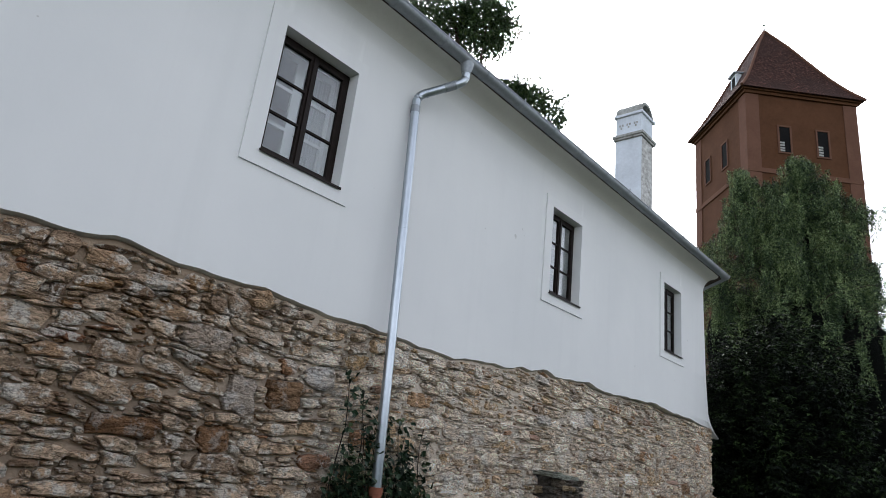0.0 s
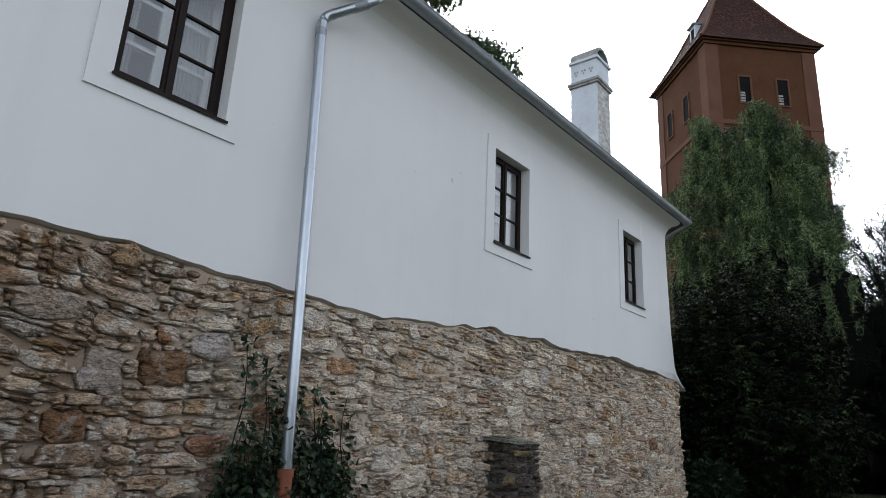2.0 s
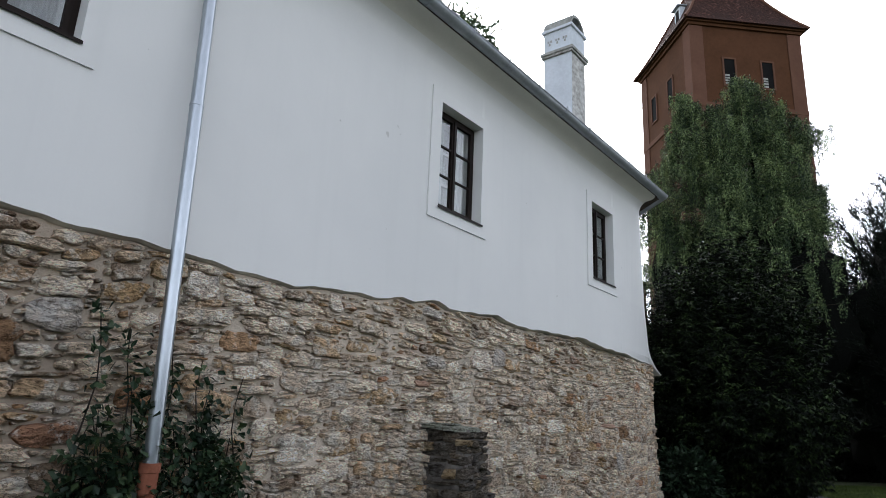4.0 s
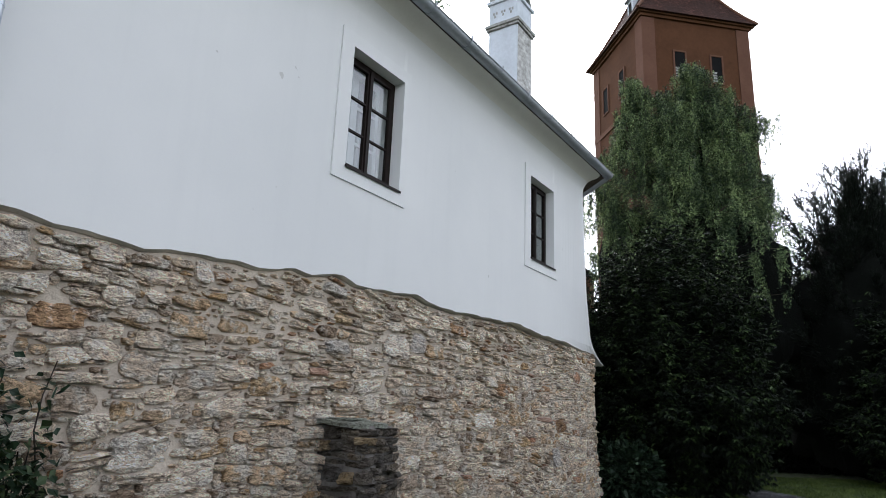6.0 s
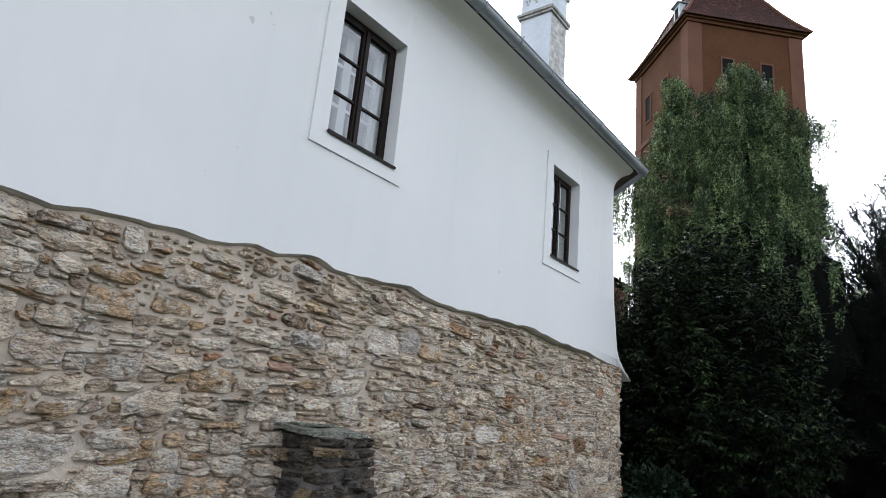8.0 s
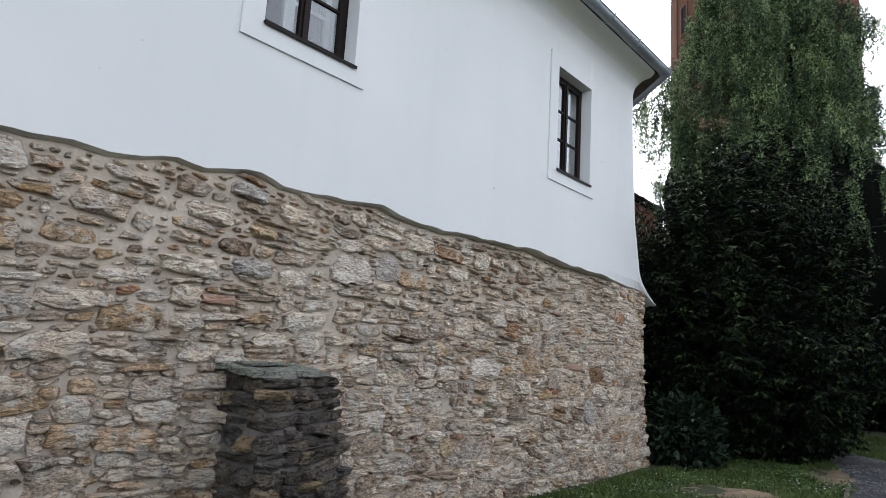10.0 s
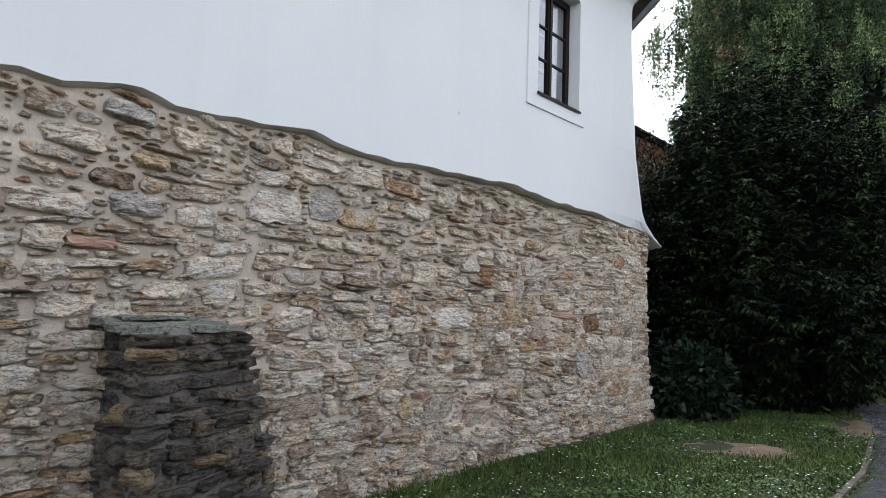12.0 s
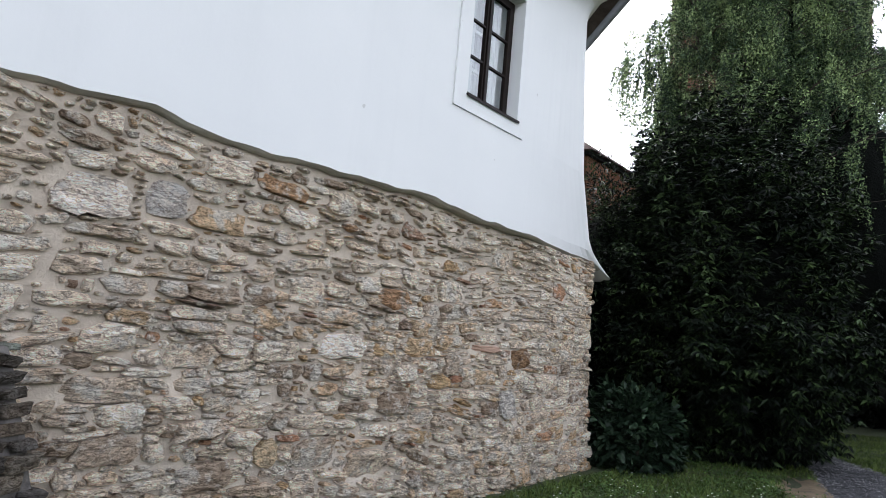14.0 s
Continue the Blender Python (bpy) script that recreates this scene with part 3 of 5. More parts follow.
            if prev:
                for j in range(2):
                    bm.faces.new((prev[j], row[j], row[j + 1], prev[j + 1])).smooth = True
            prev = row
        bmesh.ops.solidify(bm, geom=bm.faces[:], thickness=0.003)
        part("curtain", bm, CURTAIN, root, "gathered white net curtain")
    # the room behind
    bm = boxes((-2.6, -2.5, -1.6, 1.6, -1.2, 2.2), (-2.5, -0.31, -1.7, -1.6, -1.2, 2.2), (-2.5, -0.31, 1.6, 1.7, -1.2, 2.2), (-2.5, -0.31, -1.6, 1.6, -1.3, -1.2), (-2.5, -0.31, -1.6, 1.6, 2.2, 2.3))
    part("room", bm, ROOM, root, "dim room behind the panes")


for i, (a, b) in enumerate(WINDOWS):
    window(i + 1, a, b)


# ---- chimney ----
def chimney():
    root = tagged(new("chimney"), "tall square whitewashed chimney with arched clay cap on the roof", "chimney")
    root.location = (-7.88, 17.9, 7.5)
    w = 0.46
    part("shaft", boxes((-w, w, -w, w, -0.6, 4.75), bevel=0.015), CHIM, root)
    part("collar", boxes((-w - 0.06, w + 0.06, -w - 0.06, w + 0.06, 4.72, 4.8), (-w - 0.09, w + 0.09, -w - 0.09, w + 0.09, 4.8, 4.9), bevel=0.015), CHIM_MOSS, root, "moulded collar with mossy edge")
    part("peeling_face", boxes((w - 0.02, w + 0.008, -w + 0.04, w - 0.02, 1.4, 4.7)), PEELING, root, "face with peeling whitewash over brick")
    part("head", boxes((-w, w, -w, w, 4.9, 5.65), bevel=0.015), CHIM, root)
    part("upper_collar", boxes((-w - 0.06, w + 0.06, -w - 0.06, w + 0.06, 5.6, 5.7), bevel=0.015), CHIM, root)
    for side in (-0.26, 0.0, 0.26):
        for k, (o, z) in enumerate(((-0.05, 5.28), (0.05, 5.28), (0.0, 5.18))):
            # each hole is a grey block, the recess's shade put into its colour
            part("smoke_hole_shade", boxes((side + o * 0.9 - 0.03, side + o * 0.9 + 0.03, -w - 0.006, -w + 0.03, z - 0.04, z + 0.04)), CHIM_MOSS, root)
    bm = bmesh.new()
    n = 14
    prev = None
    for k in range(n + 1):
        q = math.pi * k / n
        row = [bm.verts.new((r * math.cos(q), y, 5.7 + (r * 0.95) * math.sin(q))) for r, y in ((w + 0.03, -w), (w + 0.03, w), (w - 0.07, w), (w - 0.07, -w))]
        if prev:
            for j in range(4):
                bm.faces.new((prev[j], row[j], row[(j + 1) % 4], prev[(j + 1) % 4]))
        prev = row
    bmesh.ops.rotate(bm, verts=bm.verts, cent=(0, 0, 0), matrix=Matrix.Rotation(radians(90), 3, "Z"))
    part("arched_cap", bm, CHIM_MOSS, root, "weathered grey arched cap")
    part("flue", boxes((-w + 0.1, w - 0.1, -w + 0.1, w - 0.1, 5.66, 5.72)), DARK_VOID, root)


chimney()


# ---- brick-red tower behind the trees ----
def tower():
    corner, turn, side = Vector((-11.62, 45.2, 0)), radians(43.75), 7.55
    eave = 26.9
    root = tagged(new("tower"), "tall square red-brown rendered tower with steep clay-tiled pyramid roof", "tower")
    root.matrix_world = Matrix.Translation(corner) @ Matrix.Rotation(turn, 4, "Z") @ Matrix.Diagonal((1.152, 1.152, 1.152, 1))
    # local x runs along one visible face, local y along the other
    part("wall", boxes((0.03, side - 0.03, 0.03, side - 0.03, -0.5, eave)), TOWER_RED, root)
    q = 0.85
    for x, y in ((0, 0), (side - q, 0), (0, side - q), (side - q, side - q)):
        part("corner_strip", boxes((x - 0.03, x + q + 0.03, y - 0.03, y + q + 0.03, -0.5, eave - 0.3)), TOWER_TRIM, root, "pale orange corner strip")
    for z in (eave - 5.9, eave - 9.6, eave - 13.5):
        part("string_course", boxes((-0.06, side + 0.06, -0.06, side + 0.06, z - 0.16, z + 0.16)), TOWER_TRIM, root, "pale orange string course")
    part("cornice", boxes((-0.12, side + 0.12, -0.12, side + 0.12, eave - 0.28, eave - 0.05), (-0.26, side + 0.26, -0.26, side + 0.26, eave - 0.08, eave + 0.06)), TOWER_RED, root)
    # roof: four concave slopes with a small kick at the eave
    bm = bmesh.new()
    c, top = side / 2, eave + 8.0
    rings = []
    for k in range(13):
        f = k / 12
        half = (side / 2 + 0.42) * (1 - f) + 0.02
        z = eave + 0.02 + 8.0 * (f + 0.0) - 0.55 * math.sin(math.pi * min(1, f * 1.3)) * (1 - f)
        rings.append([bm.verts.new((c + sx * half, c + sy * half, z)) for sx, sy in ((-1, -1), (1, -1), (1, 1), (-1, 1))])
    for a, b in zip(rings, rings[1:]):
        for k in range(4):
            bm.faces.new((a[k], a[(k + 1) % 4], b[(k + 1) % 4], b[k]))
    bm.faces.new(rings[-1])
    bm.faces.new(rings[0][::-1])
    roof = part("roof", bm, TILE, root, "steep weathered clay tile roof")
    for k in range(4):
        sx, sy = ((-1, -1), (1, -1), (1, 1), (-1, 1))[k]
        pts = []
        for j in range(13):
            v = (side / 2 + 0.42) * (1 - j / 12) + 0.02
            f = j / 12
            pts.append((c + sx * v, c + sy * v, eave + 0.05 + 8.0 * f - 0.55 * math.sin(math.pi * min(1, f * 1.3)) * (1 - f)))
        bm = bmesh.new()
        tube(bm, pts, 0.1, 8)
        part("ridge_tile", bm, TOWER_TRIM, roof)
    bm = bmesh.new()
    tube(bm, [(c, c, top - 0.1), (c, c, top + 0.3), (c, c, top + 0.7), (c, c, top + 0.62), (c, c, top + 0.75)], [0.12, 0.04, 0.03, 0.09, 0.01], 8)
    part("finial", bm, OLD_ZINC, roof, "small metal finial")
    # dormer on the slope over the y face
    part("dormer", boxes((0.95, 2.1, c - 0.9, c - 0.1, eave + 2.1, eave + 3.3)), CHIM, root, "small white dormer")
    part("dormer_roof", boxes((0.75, 2.5, c - 1.0, c, eave + 3.3, eave + 3.4)), OLD_ZINC, root)
    part("dormer_opening", boxes((0.94, 0.96, c - 0.72, c - 0.28, eave + 2.3, eave + 3.1)), DARK_VOID, root)

    def opening(on_x, at):
        """A tall slit with a pale surround on one face."""
        z0, z1, hw, m = eave - 4.4, eave - 2.55, 0.36, 0.11

        def spot(a0, a1, d0, d1, za, zb):
            return (a0, a1, d0, d1, za, zb) if on_x else (d0, d1, a0, a1, za, zb)
        win = part("window", boxes(spot(at - hw - m, at - hw, -0.05, 0.05, z0 - m, z1 + m), spot(at + hw, at + hw + m, -0.05, 0.05, z0 - m, z1 + m),
                                   spot(at - hw, at + hw, -0.05, 0.05, z0 - m, z0), spot(at - hw, at + hw, -0.05, 0.05, z1, z1 + m)), TOWER_TRIM, root, "tall window with pale surround")
        part("opening", boxes(spot(at - hw, at + hw, -0.004, 0.028, z0, z1)), DARK_VOID, win)
        if on_x:
            for k in range(4):
                part("louvre_slat", boxes(spot(at - hw + 0.02, at - 0.03, -0.03, -0.006, z0 + 0.05 + 0.19 * k, z0 + 0.17 + 0.19 * k)), CHIM_MOSS, win, "pale grey louvre slat")
    opening(True, side * 0.335), opening(True, side * 0.675)
    opening(False, side * 0.4), opening(False, side * 0.74)


def wing():
    """Low red-brown building seen between the house corner and the trees."""
    root = tagged(new("low_building"), "low red-brown rendered building with grey-brown tiled roof", "building")
    root.location = (-13.4, 32.0, -0.45)
    part("wall", boxes((-12, 0, 0, 7, -0.5, 10.1)), TOWER_RED, root)
    part("cornice", boxes((-12.2, 0.2, -0.2, 7.2, 10.0, 10.2)), DARK_VOID, root)
    bm = bmesh.new()
    lo = [bm.verts.new(p) for p in ((-12.5, -0.4, 10.15), (0.4, -0.4, 10.15), (0.4, 7.4, 10.15), (-12.5, 7.4, 10.15))]
    hi = [bm.verts.new(p) for p in ((-9, 3.5, 12.7), (-3.2, 3.5, 12.7))]
    for f in ((lo[0], lo[1], hi[1], hi[0]), (lo[1], lo[2], hi[1]), (lo[2], lo[3], hi[0], hi[1]), (lo[3], lo[0], hi[0]), (lo[3], lo[2], lo[1], lo[0])):
        bm.faces.new(f)
    part("roof", bm, TILE, root, "grey-brown tiled hip roof")


tower()
wing()


# ---- plants ----
RNG = np.random.default_rng(7)


def unit(v):
    return v / np.maximum(np.linalg.norm(v, axis=1, keepdims=True), 1e-9)


def leaf_mesh(name, roots, ways, length, width, material, parent=None, fold=0.25, rounded=False):
    """One pointed, slightly folded leaf at each root, along each way."""
    n = len(roots)
    ways = unit(ways)
    ln = length * RNG.uniform(0.6, 1.25, (n, 1))
    wd = width * RNG.uniform(0.7, 1.2, (n, 1))
    side = unit(np.cross(ways, [0, 0, 1.0]) + RNG.normal(size=(n, 3)) * 0.45)
    up = np.cross(side, ways)
    base = np.arange(n)[:, None]
    if rounded:
        lo, hi = roots + ways * ln * 0.28 + up * wd * fold * 0.8, roots + ways * ln * 0.72 + up * wd * fold
        v = np.stack([roots, lo + side * wd * 0.45, hi + side * wd * 0.42, roots + ways * ln, hi - side * wd * 0.42, lo - side * wd * 0.45], 1).reshape(-1, 3)
        return arrays(name, v, np.concatenate([base * 6 + [0, 1, 2], base * 6 + [0, 2, 3], base * 6 + [0, 3, 4], base * 6 + [0, 4, 5]], 1).reshape(-1, 3), material, parent)
    mid = roots + ways * ln * 0.45
    v = np.stack([roots, mid + side * wd / 2 + up * wd * fold, roots + ways * ln, mid - side * wd / 2 + up * wd * fold], 1).reshape(-1, 3)
    base = base * 4
    return arrays(name, v, np.concatenate([base + [0, 1, 2], base + [0, 2, 3]], 1).reshape(-1, 3), material, parent)


def lumps(p, seed, size):
    return np.array([noise.noise((q[0] / size + seed, q[1] / size, q[2] / size)) for q in p])


def shell(n, lo=-0.25):
    d = unit(RNG.normal(size=(int(n * 2.2), 3)))
    return d[d[:, 2] > lo][:n]


def evergreen_shrub(name, label, x, y, rx, ry, h, sprays, leaf, width, material, seed, skirt=0.35, per=9, heart=0.6, rounded=False, whorl=False):
    """Dense shrub: short trunk, near-black lump painted as its inner shade and thousands of leaf sprays of uneven
    reach.
    """
    z0 = float(ground_z(x, y))
    root = tagged(new(name), label, "shrub")
    root.location = (x, y, z0)
    bm = bmesh.new()
    for k in range(5):
        a = k * 1.3 + seed
        tube(bm, [(0.1 * math.cos(a), 0.1 * math.sin(a), -0.1), (0.25 * rx * math.cos(a), 0.25 * ry * math.sin(a), h * 0.35), (0.4 * rx * math.cos(a), 0.4 * ry * math.sin(a), h * 0.7)], [0.09, 0.06, 0.02], 7)
    part("trunk", bm, BARK, root, "", True)

    def reach(d):
        # fuller low down, rounding to an uneven top
        r = 1.0 + 0.2 * lumps(d * 2.0, seed, 0.9) + 0.1 * lumps(d * 2.0, seed + 9, 0.33)
        return r[:, None]
    scale = np.array([rx, ry, h * (1 - skirt)])
    centre = np.array([0, 0, h * skirt])

    def body(d, r):
        p = d * reach(d) * r * scale + centre
        low = d[:, 2] < 0
        p[low, 2] = (centre[2] + d[low, 2] * reach(d[low])[:, 0] * h * skirt * 1.05)
        return p
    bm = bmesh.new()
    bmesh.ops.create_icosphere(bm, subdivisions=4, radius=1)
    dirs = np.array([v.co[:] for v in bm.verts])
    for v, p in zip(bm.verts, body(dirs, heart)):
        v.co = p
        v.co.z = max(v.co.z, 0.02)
    part("inner_shade", bm, CORE, root, "near-black solid lump painted as the shade inside the crown", True)
    # sprays gather into boughs that stand out, with dark gaps between
    count = max(12, sprays // 55)
    boughs = unit(RNG.normal(size=(count, 3)))
    mine = boughs[RNG.integers(0, count, sprays)]
    off = RNG.normal(size=(sprays, 3)) * 1.05 / math.sqrt(count)
    loose = RNG.random(sprays) < 0.3
    d = unit(np.where(loose[:, None], RNG.normal(size=(sprays, 3)), mine + off))
    out = np.exp(-(np.linalg.norm(off, axis=1, keepdims=True) * math.sqrt(count) / 1.6) ** 2)
    p = body(d, 0.63 + 0.39 * out + RNG.uniform(-0.06, 0.1, (sprays, 1)))
    p[:, 2] = np.maximum(p[:, 2], 0.1)
    way = unit(d * [1, 1, 0.5] + RNG.normal(size=d.shape) * 0.35 + [0, 0, -0.1])
    step = np.linspace(0, 1, per)
    spread = RNG.normal(size=(sprays, per, 3)) * 0.7
    roots = (p[:, None] + way[:, None] * (step[None, :, None] * leaf * 2.4) + spread * leaf * 0.35).reshape(-1, 3)
    ways = (way[:, None] + spread * 0.9 + [0, 0, -0.25]).reshape(-1, 3)
    if whorl:
        # drooping rosettes of long leaves at the twig ends
        turn = (np.arange(per) * 2.4)[None, :] + RNG.uniform(0, 6.3, (sprays, 1))
        round_ = np.stack([np.cos(turn), np.sin(turn), 0 * turn], 2)
        roots = (p[:, None] + round_ * leaf * 0.1 + spread * leaf * 0.06).reshape(-1, 3)
        ways = (way[:, None] * 0.45 + round_ * 0.75 + spread * 0.22 + [0, 0, -0.4]).reshape(-1, 3)
    leaf_mesh("leaves", roots, ways, leaf, width, material, root, 0.15 if rounded else 0.25, rounded)
    return root


def limb(bm, a, b, r0, r1, bow, sides=7):
    a, b = np.array(a, float), np.array(b, float)
    pts = [a + (b - a) * t + np.array([0, 0, bow * math.sin(math.pi * t)]) + RNG.normal(size=3) * 0.02 * np.linalg.norm(b - a) * (0 < t < 1) for t in np.linspace(0, 1, 6)]
    tube(bm, [tuple(p) for p in pts], [r0 + (r1 - r0) * t for t in np.linspace(0, 1, 6)], sides)
    return pts


def weeping_birch():
    x, y = -5.15, 27.5
    root = tagged(new("weeping_birch"), "tall weeping birch with hanging leafy strands before the tower", "tree")
    root.location = (x, y, 0)
    bm = bmesh.new()
    tube(bm, [(0, 0, -0.2), (0.1, 0, 3), (0.0, 0.1, 7), (0.15, 0.0, 11.0), (0.3, 0, 14.2)], [0.28, 0.23, 0.17, 0.1, 0.05], 10)
    part("trunk", bm, BIRCH_BARK, root, "pale peeling birch trunk", True)
    strands = []
    spec = []
    across = Vector((0.8, 0.6, 0))
    # full skirts low down
    for k in range(84):
        f = (k + 0.5) / 84
        z = 4.6 + 6.4 * f
        a = k * 2.4 + RNG.uniform(-0.3, 0.3)
        spec.append(((0.1, 0, z - 0.8), z, a, (3.3 - 0.9 * f ** 2) * RNG.uniform(0.55, 1.08), RNG.uniform(0.5, 1.5), 1.0))
    # leaders of unequal height, each a narrow weeping spire: offset across, depth, top, spread, boughs
    for off, deep, top, wide, boughs in ((0.35, 0.0, 15.1, 1.1, 30), (-1.9, 0.5, 14.7, 0.9, 22), (-0.75, 0.2, 14.2, 0.9, 18), (1.2, 0.2, 14.4, 0.9, 18), (1.95, -0.2, 13.6, 0.8, 16), (-2.5, -0.3, 12.6, 0.9, 16), (2.4, 0.4, 11.9, 0.9, 16), (-0.8, -0.9, 12.9, 0.9, 16), (0.9, -1.0, 12.3, 0.9, 16), (-3.1, 0.3, 9.9, 0.8, 14), (3.0, 0.0, 10.4, 0.8, 14)):
        base = across * off + Vector((-0.6, 0.8, 0)) * deep
        stem = bmesh.new()
        limb(stem, (0.0, 0.05, top - 6.0), (base.x, base.y, top), 0.07, 0.015, -0.5)
        part("limb", stem, BARK, root, "", True)
        for k in range(boughs):
            f = ((k + 0.5) / boughs) ** 0.8
            z = top - 4.0 * (1 - f)
            a = k * 2.4 + RNG.uniform(-0.4, 0.4)
            spec.append(((base.x * (0.75 + 0.25 * f), base.y * (0.75 + 0.25 * f), z - 0.3), z, a, wide * (0.35 + 1.0 * (1 - f) ** 0.7) * RNG.uniform(0.5, 1.3), RNG.uniform(0.3, 1.1), 0.8))
    # long boughs that hang out beyond the house corner
    for z, a, r, rise in ((10.4, 3.7, 4.2, 1.5), (10.0, 3.85, 4.6, 1.5), (9.7, 3.6, 4.4, 1.4), (9.3, 3.95, 4.0, 1.2), (9.0, 3.75, 4.7, 1.2), (9.6, 3.5, 4.9, 1.3), (8.7, 3.6, 3.8, 1.2), (8.2, 3.9, 3.6, 1.1), (7.4, 3.3, 4.0, 1.0), (10.1, 3.3, 4.6, 1.4), (8.6, 3.2, 4.3, 1.2)):
        spec.append(((0.1, 0, z - 0.8), z, a, r, rise, 1.25))
    for z, a, r, rise in ((10.0, 6.0, 3.0, 1.2), (9.2, 0.4, 3.3, 1.2), (8.6, 5.9, 3.3, 1.1), (8.0, 0.1, 3.3, 1.1), (7.3, 0.6, 3.5, 1.1), (7.0, 6.1, 3.5, 1.1), (6.2, 0.2, 3.6, 1.0), (6.6, 5.7, 3.6, 1.0), (8.3, 5.4, 3.2, 1.0), (7.8, 6.2, 3.4, 1.0), (5.6, 0.7, 3.4, 1.0), (5.2, 5.8, 3.4, 1.0)):
        spec.append(((0.1, 0, z - 0.8), z, a, r, rise, 1.0))
    for z, a, r in ((12.3, 0.55, 3.1), (12.1, 0.7, 2.9), (12.5, 0.45, 3.0), (12.2, 0.6, 3.3)):
        spec.append(((0.1, 0, 11.3), z, a, r, 1.3, 0.99))
    for start, z, a, r, rise, long_ in spec:
        own = Vector((start[0], start[1], 0)) if long_ < 0.95 else Vector((0, 0, 0))
        tip = (own.x + r * math.cos(a), own.y + r * math.sin(a), z + rise * 0.35)
        bough = bmesh.new()
        pts = limb(bough, start, tip, 0.035, 0.006, rise * (0.9 if long_ > 1 else 0.5))
        part("limb", bough, BARK, root, "", True)
        # strands hang in tassels from a few twigs of the bough
        twigs = 6 if long_ > 1 else 7
        for t in RNG.uniform(0.82 if long_ == 0.99 else 0.6 if long_ > 1 else 0.25, 1.0, twigs):
            i = t * 5
            b, c = pts[int(min(i, 4))], pts[int(min(i, 4)) + 1]
            p = b + (c - b) * (i - int(min(i, 4))) + RNG.normal(size=3) * [0.2, 0.2, 0.08]
            ln = RNG.uniform(0.5, 2.0) * long_ * (0.7 if long_ == 0.99 else 1.0)
            for j in range(5):
                strands.append((p + RNG.normal(size=3) * [0.075, 0.075, 0.07], ln * RNG.uniform(0.45, 1.15)))
    # solid near-black lumps stand in for the shade behind the strands
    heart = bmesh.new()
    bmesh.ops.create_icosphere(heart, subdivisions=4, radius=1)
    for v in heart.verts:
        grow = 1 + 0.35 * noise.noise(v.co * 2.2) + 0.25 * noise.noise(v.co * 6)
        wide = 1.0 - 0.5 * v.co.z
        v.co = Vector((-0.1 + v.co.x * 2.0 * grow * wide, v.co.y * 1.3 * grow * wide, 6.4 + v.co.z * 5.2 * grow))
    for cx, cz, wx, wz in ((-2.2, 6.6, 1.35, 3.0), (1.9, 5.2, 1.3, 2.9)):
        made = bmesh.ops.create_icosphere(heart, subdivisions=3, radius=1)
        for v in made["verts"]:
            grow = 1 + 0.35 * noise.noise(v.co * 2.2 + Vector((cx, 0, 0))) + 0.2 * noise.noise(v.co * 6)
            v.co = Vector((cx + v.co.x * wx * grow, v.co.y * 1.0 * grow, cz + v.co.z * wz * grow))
    part("inner_shade", heart, CORE, root, "near-black solid lump painted as the shade inside the crown", True)
    roots, ways = [], []
    for p, ln in strands:
        n = int(ln * 46)
        t = np.sort(RNG.uniform(0, 1, n))
        sway = RNG.normal(size=2) * 0.22
        q = p + np.stack([sway[0] * t * ln * 0.35, sway[1] * t * ln * 0.35, -t * ln + 0.12 * np.sin(t * 3)], 1)
        q += RNG.normal(size=q.shape) * 0.035
        keep = q[:, 2] > 0.5
        roots.append(q[keep])
        ways.append((RNG.normal(size=q.shape) * 0.7 + [0, 0, -0.55])[keep])
    leaf_mesh("leaves", np.concatenate(roots), np.concatenate(ways), 0.084, 0.05, LEAF_BIRCH, root)


